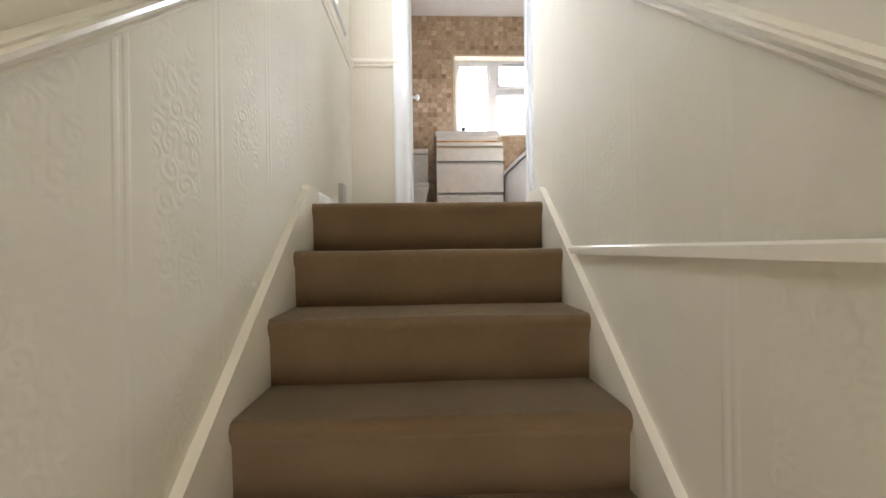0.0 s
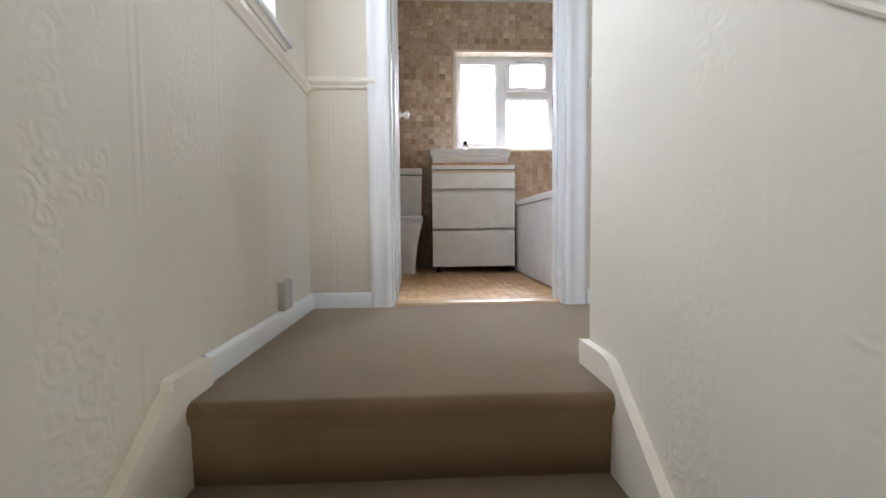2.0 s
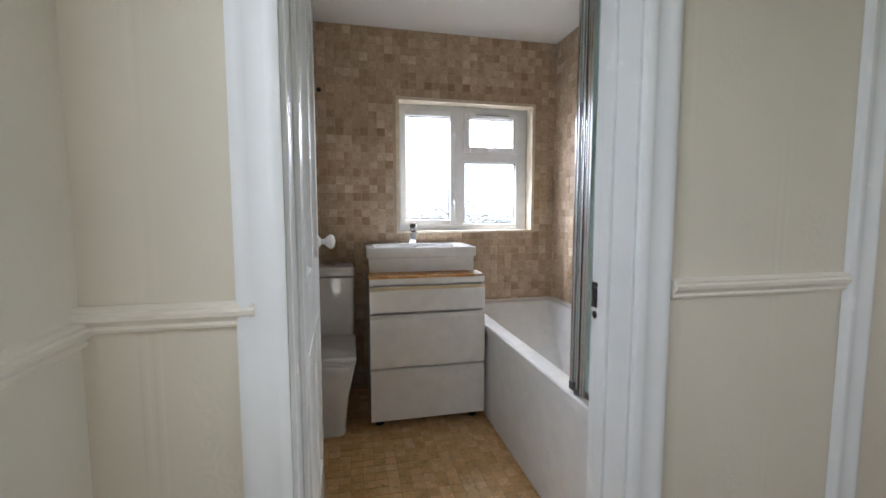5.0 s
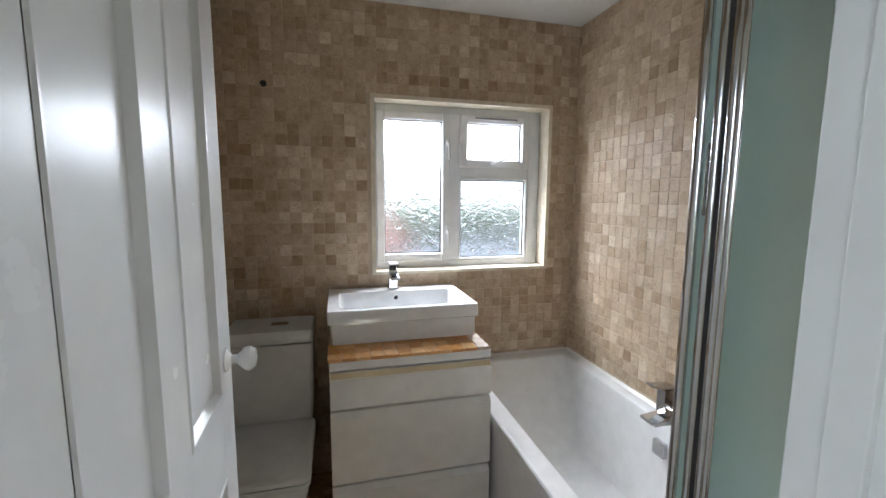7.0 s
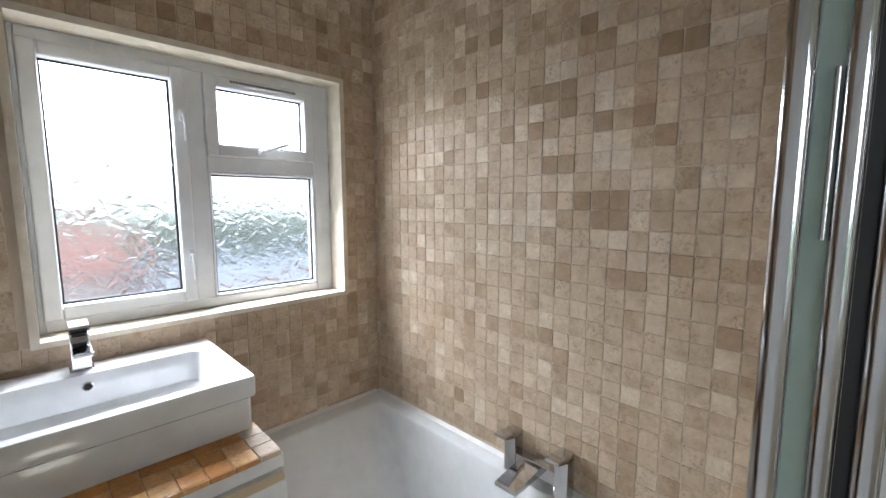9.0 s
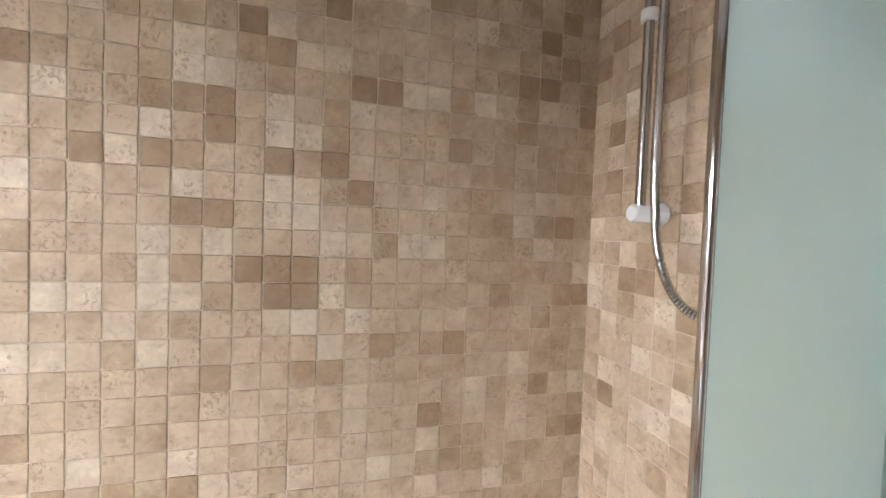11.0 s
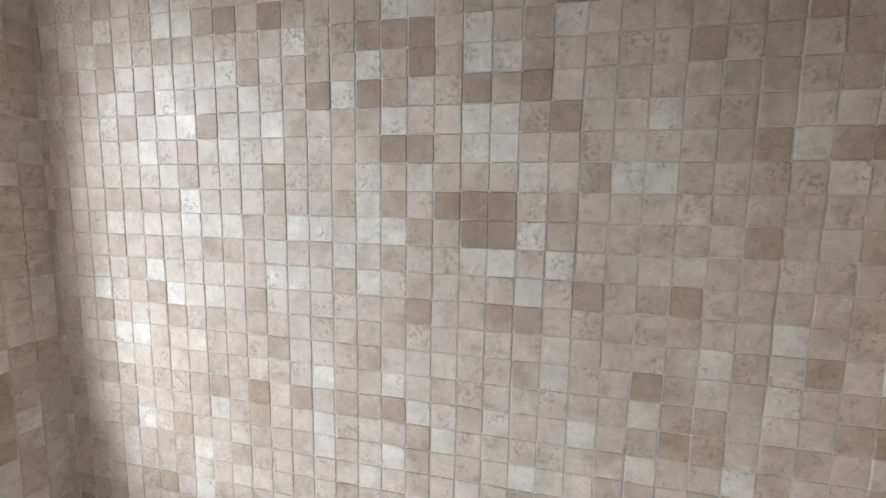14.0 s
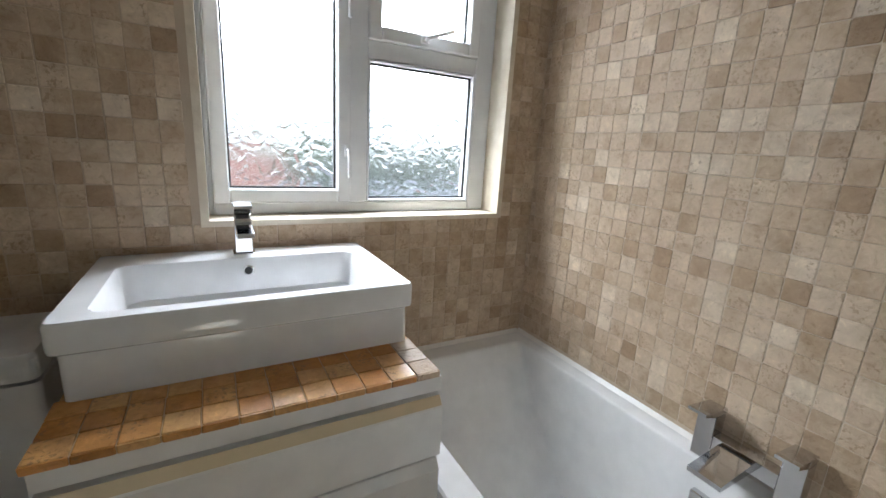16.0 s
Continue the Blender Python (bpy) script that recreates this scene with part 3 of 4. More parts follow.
# ---- structure: bathroom ----
structure("threshold", prism([(2.585, 0.0), (2.590, 0.010), (2.605, 0.014), (2.655, 0.014), (2.668, 0.010), (2.672, 0.0)], "x", -0.03, 0.73), WOOD, "pale rounded threshold strip in the doorway", True)
structure("floor_bathroom", box(BATHLEFT - 0.2, TILED + 0.1, 2.60, WINDOW + 0.1, -0.12, 0.001), GROUT_FLOOR, "brown grout bed under the bathroom floor tiles")
structure("ceiling_bathroom", box(BATHLEFT - 0.2, TILED + 0.1, 2.722, WINDOW + 0.16, CEIL, CEIL + 0.1), CEILING, "plain white painted bathroom ceiling")
E0 = 0.0028
WX0, WX1, WZ0, WZ1 = 0.385, 1.367, 1.055, 1.95
structure("wall_bathroom_window", wall_with_hole("y", WINDOW + E0, WINDOW + 0.27, (BATHLEFT - 0.2, TILED + 0.2), (-3.0, 2.7), (WX0, WX1, WZ0, WZ1)), GROUT_PALE, "sand grouted wall under travertine tiles round the window")
structure("wall_bathroom_long", box(TILED + E0, TILED + 0.2, 2.6, WINDOW + E0, -0.1, CEIL), GROUT, "sand grouted wall under travertine tiles along the bath")
structure("wall_bathroom_shower", box(0.765, TILED + E0, 2.7225, SHOWER - E0, 0, CEIL), GROUT, "sand grouted wall under travertine tiles at the shower")
structure("wall_bathroom_left", box(BATHLEFT - 0.2, BATHLEFT, 2.7225, WINDOW + E0, 0, CEIL), GROUT, "sand grouted wall behind the open door")
structure("trim_window_reveal", wall_with_hole("y", WINDOW - 0.004, WINDOW + 0.12, (WX0 - 0.004, WX1 + 0.004), (WZ0 - 0.004, WZ1 + 0.004), (WX0 + 0.016, WX1 - 0.016, WZ0 + 0.012, WZ1 - 0.016)),
          painted("cream_stone_reveal", (0.78, 0.71, 0.58), (0.62, 0.54, 0.42), 0.5, 80, 0.35, 0.003, 14), "cream painted window reveal with worn edges")

bwin = tagged(new("window_1"), "white plastic window with patterned privacy glass", kind="structure")
fy0, fy1 = WINDOW + 0.10, WINDOW + 0.165
fx0, fx1, fz0, fz1 = WX0 + 0.016, WX1 - 0.016, WZ0 + 0.012, WZ1 - 0.016
MX0, MX1 = 0.815, 0.872
TZ0, TZ1 = 1.56, 1.615
FL, FR = fx0 + 0.014, fx1 - 0.070
bm = bmesh.new()
for a, b, c, d in ((fx0, FL, fz0, fz1), (FR, fx1, fz0, fz1), (FL, FR, fz0, fz0 + 0.035), (FL, FR, fz1 - 0.035, fz1), (MX0, MX1, fz0 + 0.035, fz1 - 0.035), (MX1, FR, TZ0, TZ1)):
    box(a, b, fy0, fy1, c, d, 0.004, bm)
part("window_frame", bm, UPVC, bwin)


def sash(x0, x1, z0, z1, w, dy):
    bm = bmesh.new()
    for a, b, c, d in ((x0, x0 + w, z0, z1), (x1 - w, x1, z0, z1), (x0 + w, x1 - w, z0, z0 + w), (x0 + w, x1 - w, z1 - w, z1)):
        box(a, b, fy0 - dy, fy1 - 0.005, c, d, 0.006, bm)
    s = part("sash", bm, UPVC, bwin)
    bm = bmesh.new()
    g = 0.006
    for a, b, c, d in ((x0 + w, x0 + w + g, z0 + w, z1 - w), (x1 - w - g, x1 - w, z0 + w, z1 - w), (x0 + w + g, x1 - w - g, z0 + w, z0 + w + g), (x0 + w + g, x1 - w - g, z1 - w - g, z1 - w)):
        box(a, b, fy0 + 0.020, fy0 + 0.027, c, d, 0, bm)
    part("gasket", bm, BLACK, s, "thin black glazing seal")
    p = part("pane", box(x0 + w - 0.001, x1 - w + 0.001, fy0 + 0.028, fy0 + 0.034, z0 + w - 0.001, z1 - w + 0.001), GLASS, s, "patterned privacy glass")
    p.visible_shadow = False
    return s


left_sash = sash(FL, MX0, fz0 + 0.035, fz1 - 0.035, 0.042, 0.014)
top_sash = sash(MX1, FR, TZ1, fz1 - 0.035, 0.042, 0.014)
sash(MX1, FR, fz0 + 0.035, TZ0, 0.010, 0.0)
vent = part("vent_slots", box(0.95, 1.205, fy0 - 0.022, fy0 - 0.014, fz1 - 0.062, fz1 - 0.046, 0.003), UPVC, top_sash, "slim white trickle vent")
bm = bmesh.new()
for k in range(24):
    box(0.956 + k * 0.0103, 0.963 + k * 0.0103, fy0 - 0.0235, fy0 - 0.0215, fz1 - 0.058, fz1 - 0.050, 0, bm)
part("vent_grille", bm, GREY, bwin)
for z in (1.27, 1.74):
    bm = box(MX0 - 0.024, MX0 - 0.006, fy0 - 0.026, fy0 - 0.014, z - 0.02, z + 0.02, 0.004)
    tube([(MX0 - 0.015, fy0 - 0.026, z), (MX0 - 0.015, fy0 - 0.040, z - 0.004), (MX0 - 0.013, fy0 - 0.042, z - 0.03), (MX0 - 0.012, fy0 - 0.042, z - 0.085)], 0.006, 8, bm)
    part("handle", bm, UPVC, left_sash, "white window catch", True)
bm = box(1.045, 1.075, fy0 - 0.028, fy0 - 0.014, TZ1 + 0.012, TZ1 + 0.032, 0.004)
tube([(1.06, fy0 - 0.028, TZ1 + 0.022), (1.06, fy0 - 0.044, TZ1 + 0.026), (1.09, fy0 - 0.048, TZ1 + 0.036), (1.15, fy0 - 0.052, TZ1 + 0.058)], 0.006, 8, bm)
part("handle", bm, UPVC, top_sash, "white window catch turned outwards", True)

# ---- outside ----
structure("ground", box(-300, 300, -300, 600, -3.2, -3.0), GRASS, "green lawn running to the horizon")


def hedge(name, x0, x1, y, base, top, label):
    """A garden hedge: many leaves over a solid dark core."""
    rng = random.Random(5)
    d = thing(name, label, "hedge")
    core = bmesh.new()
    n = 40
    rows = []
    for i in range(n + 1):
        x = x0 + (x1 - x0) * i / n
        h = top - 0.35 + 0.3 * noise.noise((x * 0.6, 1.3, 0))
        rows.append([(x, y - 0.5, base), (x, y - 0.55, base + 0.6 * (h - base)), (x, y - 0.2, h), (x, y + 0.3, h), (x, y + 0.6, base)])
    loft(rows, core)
    part("twigs", core, plain("dark_hedge_core", (0.03, 0.045, 0.02), 0.9), d)
    bm = bmesh.new()
    for _ in range(9000):
        x = rng.uniform(x0, x1)
        h = top + 0.3 * noise.noise((x * 0.6, 1.3, 0)) + rng.uniform(-0.25, 0.15)
        z = base + (h - base) * rng.random() ** 0.5
        m = pose(x, y - rng.uniform(0.3, 0.75), z, rng.uniform(0, 360), rng.uniform(0, 360), rng.uniform(0, 360)) @ Matrix.Scale(rng.uniform(0.05, 0.12), 4)
        bm.faces.new([bm.verts.new(m @ Vector(p)) for p in ((-1, 0, 0), (0, -0.5, 0.1), (1, 0, 0), (0, 0.5, 0.1))])
    tagged(part("leaves", bm, LEAF, d), kind="stuff")
    return d


hedge("hedge", -6, 16, 14.0, -3.0, 1.38, "tall green garden hedge beyond the window")

house = thing("neighbour_house", "low brick house with a red tiled roof before the hedge", "house")
part("wall", box(-4.0, 1.25, 9.6, 12.6, -3.0, 0.62), plain("grey_render", (0.42, 0.42, 0.45), 0.9, 0, 0.3), house, "grey rendered wall")
part("roof", prism([(9.3, 0.62), (11.1, 1.05), (12.9, 0.62), (12.9, 0.56), (9.3, 0.56)], "x", -4.3, 1.4), ROOF, house)
for x in (-3.2, -1.4, 0.1):
    w = part("window", box(x, x + 0.9, 9.55, 9.65, -0.9, 0.1, 0.02), UPVC, house)
    part("pane", box(x + 0.08, x + 0.82, 9.53, 9.549, -0.82, 0.02), GREY, w)
garage = thing("flat_roofed_garage", "low garage with a pale grey felt roof", "garage")
part("wall", box(1.6, 6.5, 8.4, 11.4, -3.0, 0.22), BRICK, garage)
part("roof", box(1.45, 6.65, 8.2, 11.6, 0.22, 0.36, 0.02), plain("pale_grey_felt", (0.26, 0.29, 0.33), 0.7, 0, 0.3), garage, "pale grey felt roof")

# ---- bathroom things ----
# vanity unit
CX0, CX1, CY0, CY1 = 0.168, 0.806, 3.888, WINDOW - 0.012
unit = thing("vanity_unit", "white gloss three-drawer vanity unit on dark feet", "cabinet")
bm = box(CX0, CX1, CY0 + 0.050, CY1, 0.055, 0.8355, 0.001)
part("body", bm, LACQUER, unit)
part("rail", box(CX0, CX1, CY0 + 0.004, CY0 + 0.049, 0.803, 0.8355, 0.001), LACQUER, unit)
for x in (CX0, CX1 - 0.016):
    part("side", box(x, x + 0.016, CY0 + 0.022, CY0 + 0.049, 0.055, 0.802, 0.001), LACQUER, unit)
for z0, z1 in ((0.655, 0.795), (0.352, 0.642), (0.056, 0.339)):
    f = CY0 - 0.010
    prof = [(CY0 + 0.020, z0), (f + 0.002, z0), (f, z0 + 0.002), (f, z1 - 0.024), (f + 0.002, z1 - 0.021), (f + 0.014, z1 - 0.004), (CY0 + 0.020, z1)]
    part("drawer", prism(prof, "x", CX0 + 0.001, CX1 - 0.001), LACQUER, unit, "white gloss drawer front with a grip edge")
# honey tiles mirrored in the white grip edge, painted as a thin gold strip
part("grip_strip", prism([(CY0 - 0.0085, 0.7750), (CY0 + 0.0040, 0.7925), (CY0 + 0.0060, 0.7905), (CY0 - 0.0060, 0.7740)], "x", CX0 + 0.003, CX1 - 0.003), GOLD_REFLECTION, unit, "gold strip painted as a reflection along the top drawer grip")
for x in (CX0 + 0.05, CX1 - 0.05):
    for y in (CY0 + 0.07, CY1 - 0.07):
        part("foot", turned([(0.0, 0), (0.024, 0), (0.022, 0.010), (0.015, 0.014), (0.015, 0.056), (0.0, 0.056)], pose(x, y, 0.006), 14), BLACK, unit, "black plastic foot")

# washbasin
basin = thing("washbasin", "rectangular white ceramic washbasin on the tiled top", "basin")
bcx, bw = (0.160 + 0.806) / 2, 0.646
by0, by1 = 4.045, WINDOW - 0.005
bcy, bd = (by0 + by1) / 2, by1 - by0
icx, iw, icy, idp = 0.483, 0.540, 4.228, 0.292
rings = [rounded(bcx, bcy - 0.005, bw - 0.034, bd + 0.006, 0.852, 0.012), rounded(bcx, bcy + 0.004, bw - 0.024, bd - 0.010, 0.925, 0.012), rounded(bcx, bcy + 0.004, bw - 0.022, bd - 0.010, 0.928, 0.012),
         rounded(bcx, bcy, bw - 0.004, bd, 0.934, 0.012), rounded(bcx, bcy, bw, bd, 0.940, 0.012), rounded(bcx, bcy, bw, bd, 0.982, 0.012), rounded(bcx, bcy, bw - 0.006, bd - 0.006, 0.988, 0.012),
         rounded(icx, icy, iw + 0.006, idp + 0.006, 0.988, 0.03), rounded(icx, icy, iw, idp, 0.984, 0.03), rounded(icx, icy, iw - 0.012, idp - 0.012, 0.95, 0.03), rounded(icx, icy, iw - 0.03, idp - 0.03, 0.905, 0.035), rounded(icx, icy, iw - 0.08, idp - 0.08, 0.892, 0.04), rounded(icx, icy, 0.05, 0.05, 0.888, 0.024)]
part("bowl", loft(rings), CERAMIC, basin, "", True)
part("overflow", turned([(0.0, 0), (0.013, 0), (0.013, 0.003), (0.010, 0.004), (0.0085, 0.002), (0.0, 0.002)], pose(0.483, icy + idp / 2 - 0.008, 0.958, 90, 0, 0), 20), CHROME, basin, "chrome overflow ring", True)
part("overflow_hole", turned([(0.0, 0), (0.0085, 0), (0.0085, 0.001), (0.0, 0.001)], pose(0.483, icy + idp / 2 - 0.0105, 0.958, 90, 0, 0), 16), BLACK, basin, "dark overflow hole")
part("waste", turned([(0.0, 0), (0.032, 0), (0.032, 0.003), (0.02, 0.006), (0.0, 0.006)], pose(icx, icy, 0.889), 24), CHROME, basin, "chrome plug", True)

tap = thing("basin_tap", "square chrome mixer tap on the washbasin rim", "tap")
tx, ty, tz = 0.478, 4.432, 0.9882
part("base", box(tx - 0.026, tx + 0.026, ty - 0.026, ty + 0.026, tz, tz + 0.005, 0.001), CHROME, tap)
part("body", box(tx - 0.021, tx + 0.021, ty - 0.021, ty + 0.021, tz + 0.005, tz + 0.098, 0.002), CHROME, tap)
bm = prism([(ty - 0.021, tz + 0.060), (ty - 0.021, tz + 0.088), (ty - 0.125, tz + 0.078), (ty - 0.125, tz + 0.066)], "x", tx - 0.019, tx + 0.019)
part("spout", bm, CHROME, tap)
part("collar", box(tx - 0.015, tx + 0.015, ty - 0.015, ty + 0.015, tz + 0.098, tz + 0.108), GREY, tap, "dark collar")
bm = prism([(ty + 0.024, tz + 0.108), (ty - 0.024, tz + 0.108), (ty - 0.060, tz + 0.128), (ty - 0.060, tz + 0.136), (ty + 0.024, tz + 0.136)], "x", tx - 0.021, tx + 0.021)
part("lever", bm, CHROME, tap)

# toilet
loo = thing("toilet", "square white close-coupled toilet with its lid down", "toilet")
loo.scale = (1, 1, 1.024)
lx, lw = -0.093, 0.372
part("cistern", loft([rounded(lx, 4.362, lw - 0.03, 0.225, 0.405, 0.02), rounded(lx, 4.360, lw - 0.012, 0.235, 0.50, 0.02), rounded(lx, 4.358, lw - 0.004, 0.244, 0.780, 0.02)]), CERAMIC, loo, "", True)
part("cistern_lid", loft([rounded(lx, 4.356, lw - 0.004, 0.246, 0.789, 0.02), rounded(lx, 4.356, lw, 0.25, 0.795, 0.022), rounded(lx, 4.356, lw, 0.25, 0.832, 0.022), rounded(lx, 4.356, lw - 0.012, 0.238, 0.842, 0.02)]), CERAMIC, loo, "", True)
part("flush_button", box(lx - 0.002, lx + 0.072, 4.335, 4.375, 0.841, 0.8465, 0.002), STEEL, loo, "steel double flush button")
part("pan", loft([rounded(lx, 4.12, lw - 0.12, 0.50, 0.004, 0.05), rounded(lx, 4.12, lw - 0.12, 0.50, 0.05, 0.05), rounded(lx, 4.10, lw - 0.08, 0.53, 0.22, 0.05), rounded(lx, 4.06, lw - 0.025, 0.47, 0.345, 0.04), rounded(lx, 4.05, lw - 0.01, 0.455, 0.385, 0.035), rounded(lx, 4.05, lw - 0.015, 0.45, 0.392, 0.035)]), CERAMIC, loo, "", True)
part("seat", loft([rounded(lx, 4.035, lw - 0.008, 0.43, 0.394, 0.03), rounded(lx, 4.035, lw, 0.436, 0.398, 0.03), rounded(lx, 4.035, lw, 0.436, 0.409, 0.03)]), UPVC, loo, "", True)
part("seat_lid", loft([rounded(lx, 4.035, lw - 0.004, 0.432, 0.412, 0.03), rounded(lx, 4.035, lw + 0.002, 0.438, 0.415, 0.03), rounded(lx, 4.035, lw, 0.436, 0.430, 0.03), rounded(lx, 4.035, lw - 0.016, 0.42, 0.436, 0.025)]), UPVC, loo, "", True)

# bath
bath = thing("bathtub", "white acrylic bathtub with a sloping back", "bath")
ax0, ax1, ay0, ay1, rim = 0.812, TILED - 0.001, SHOWER + 0.001, WINDOW - 0.001, 0.560
acx, acy, aw, al = (ax0 + ax1) / 2, (ay0 + ay1) / 2, ax1 - ax0, ay1 - ay0
rings = [rounded(acx, acy, aw, al, rim - 0.040, 0.004), rounded(acx, acy, aw, al, rim - 0.006, 0.004), rounded(acx, acy, aw - 0.010, al - 0.010, rim, 0.004),
         rounded(1.176, 3.606, 0.580, 1.614, rim, 0.022), rounded(1.176, 3.606, 0.570, 1.602, rim - 0.003, 0.020), rounded(1.176, 3.603, 0.562, 1.590, rim - 0.012, 0.018),
         rounded(1.176, 3.545, 0.544, 1.480, 0.374, 0.018), rounded(1.176, 3.480, 0.470, 1.300, 0.222, 0.030), rounded(1.176, 3.460, 0.430, 1.210, 0.168, 0.040), rounded(1.176, 3.450, 0.38, 1.150, 0.156, 0.040), rounded(1.176, 3.450, 0.2, 0.7, 0.153, 0.04)]
part("tub", loft(rings, None, False), ACRYLIC, bath, "", True)
part("panel", box(0.824, 0.842, SHOWER + 0.002, WINDOW - 0.004, 0.012, rim - 0.041, 0.003), ACRYLIC, bath, "white bath side panel")
part("overflow_filler", box(1.425, 1.447, 3.612, 3.672, 0.430, 0.492, 0.004), CHROME, bath, "square chrome overflow cover")
part("waste", turned([(0.0, 0), (0.033, 0), (0.033, 0.003), (0.0, 0.006)], pose(1.178, 3.1, 0.156), 24), CHROME, bath, "chrome plug", True)
structure("trim_bath_seal_long", prism([(TILED - 0.012, rim), (TILED, rim), (TILED, rim + 0.012), (TILED - 0.004, rim + 0.008)], "y", ay0, ay1), SILICONE, "white sealant line along the bath")
structure("trim_bath_seal_end", prism([(WINDOW - 0.012, rim), (WINDOW, rim), (WINDOW, rim + 0.012), (WINDOW - 0.004, rim + 0.008)], "x", ax0, ax1 - 0.012), SILICONE, "white sealant line at the end of the bath")

mixer = thing("bath_mixer", "square chrome bath mixer on two pillars", "tap")
mx = 1.490
for y in (3.690, 3.505):
    part("pillar", box(mx - 0.022, mx + 0.022, y - 0.022, y + 0.022, rim + 0.001, rim + 0.125, 0.002), CHROME, mixer)
    part("lever", prism([(mx - 0.028, rim + 0.128), (mx + 0.024, rim + 0.128), (mx + 0.024, rim + 0.140), (mx - 0.075, rim + 0.150), (mx - 0.075, rim + 0.142)], "y", y - 0.022, y + 0.022), CHROME, mixer)
part("crossbar", box(mx - 0.020, mx + 0.018, 3.527, 3.668, rim + 0.035, rim + 0.075, 0.002), CHROME, mixer)
part("spout", prism([(mx - 0.020, rim + 0.040), (mx - 0.020, rim + 0.066), (mx - 0.150, rim + 0.052), (mx - 0.150, rim + 0.040)], "y", 3.575, 3.650), CHROME, mixer)

# folding shower screen
screen = thing("shower_screen", "folded chrome shower screen with frosted green glass", "shower screen")
SZ0, SZ1 = rim + 0.012, 2.10


def screen_panel(a, b, parent, posts=(0, 1)):
    """A frosted pane between two chrome posts."""
    a, b = Vector((*a, 0)), Vector((*b, 0))
    d = (b - a).normalized()
    side = Vector((-d.y, d.x, 0))
    q = lambda u, v, z: tuple(a + d * u + side * v + Vector((0, 0, z)))
    n = (b - a).length
    pane = part("glass_panel", loft([[q(0.010, -0.003, z), q(n - 0.010, -0.003, z), q(n - 0.010, 0.003, z), q(0.010, 0.003, z)] for z in (SZ0 + 0.01, SZ1)]), FROST, parent, "frosted green glass")
    for u in [(0.0, n)[k] for k in posts]:
        s = 1 if u == 0 else -1
        prof = [(u + s * 0.007 + 0.0085 * math.cos(t), 0.0085 * math.sin(t)) for t in [math.tau * k / 16 for k in range(16)]]
        part("post", loft([[q(uu, vv, z) for uu, vv in prof] for z in (SZ0, SZ1)]), CHROME, parent, "chrome edge profile", True)
    bm = loft([[q(0.022, -0.007, z), q(n - 0.022, -0.007, z), q(n - 0.022, 0.007, z), q(0.022, 0.007, z)] for z in (SZ0, SZ0 + 0.022)])
    part("bottom_bar", bm, CHROME, parent)


def chrome_post(y0, y1, x0, x1):
    """A post with a rounded outer face."""
    ym, r = (y0 + y1) / 2, (y1 - y0) / 2
    prof = [(x1, y0), (x1, y1)] + [(x0 + 0.006 - 0.006 * math.sin(t), ym + r * math.cos(t)) for t in [math.pi * k / 8 for k in range(9)]]
    part("post", prism(prof, "z", SZ0, SZ1), CHROME, screen, "rounded chrome post", True)


screen_panel((0.834, SHOWER + 0.016), (0.836, 2.915), screen)
screen_panel((0.834, 2.9700), (0.996, 2.9720), screen, (1,))
chrome_post(2.966, 2.986, 0.822, 0.834)
chrome_post(2.935, 2.951, 0.824, 0.846)
chrome_post(2.909, 2.926, 0.824, 0.846)
part("hinge_strip", box(0.830, 0.842, 2.9262, 2.9348, SZ0, SZ1), BLACK, screen, "black rubber hinge strip")
part("edge_glass", box(0.832, 0.838, 2.9512, 2.9658, SZ0, SZ1), FROST, screen, "pale glass edge")
part("wall_profile", box(0.816, 0.850, SHOWER + 0.001, SHOWER + 0.015, SZ0, SZ1, 0.002), CHROME, screen, "chrome wall channel")
part("clip", box(0.826, 0.862, 2.9525, 2.9560, 1.42, 1.545, 0.001), STEEL, screen, "brushed steel hinge clip")
part("pivot", turned([(0.0, 0), (0.016, 0), (0.018, 0.01), (0.012, 0.03), (0.0, 0.03)], pose(0.838, 2.945, rim + 0.001), 16), GREY, screen, "dark pivot foot")
part("foot_block", box(0.822, 0.858, 2.955, 2.985, SZ0 - 0.004, SZ0 + 0.028, 0.003), GREY, screen, "dark pivot foot")

# shower
HEATX = 1.132
heater = thing("shower_heater", "white electric shower box on the tiles", "shower unit")
part("case", loft([[(x, SHOWER + 0.001 + dy, z) for x, z in [(HEATX - i, 1.735 + i), (HEATX - 0.025 - i, 1.71 + i), (HEATX - 0.175 + i, 1.71 + i), (HEATX - 0.20 + i, 1.735 + i), (HEATX - 0.20 + i, 2.10 - i), (HEATX - 0.17 + i, 2.13 - i), (HEATX - 0.05 - i, 2.13 - i), (HEATX - i, 2.06 - i)]] for dy, i in ((0.0, 0.0), (0.062, 0.0), (0.078, 0.006), (0.086, 0.020))]), UPVC, heater, "", True)
part("dial", turned([(0.0, 0), (0.034, 0), (0.034, 0.012), (0.028, 0.018), (0.0, 0.018)], pose(HEATX - 0.1, SHOWER + 0.086, 1.85, -90, 0, 0), 24), UPVC, heater, "white control dial", True)

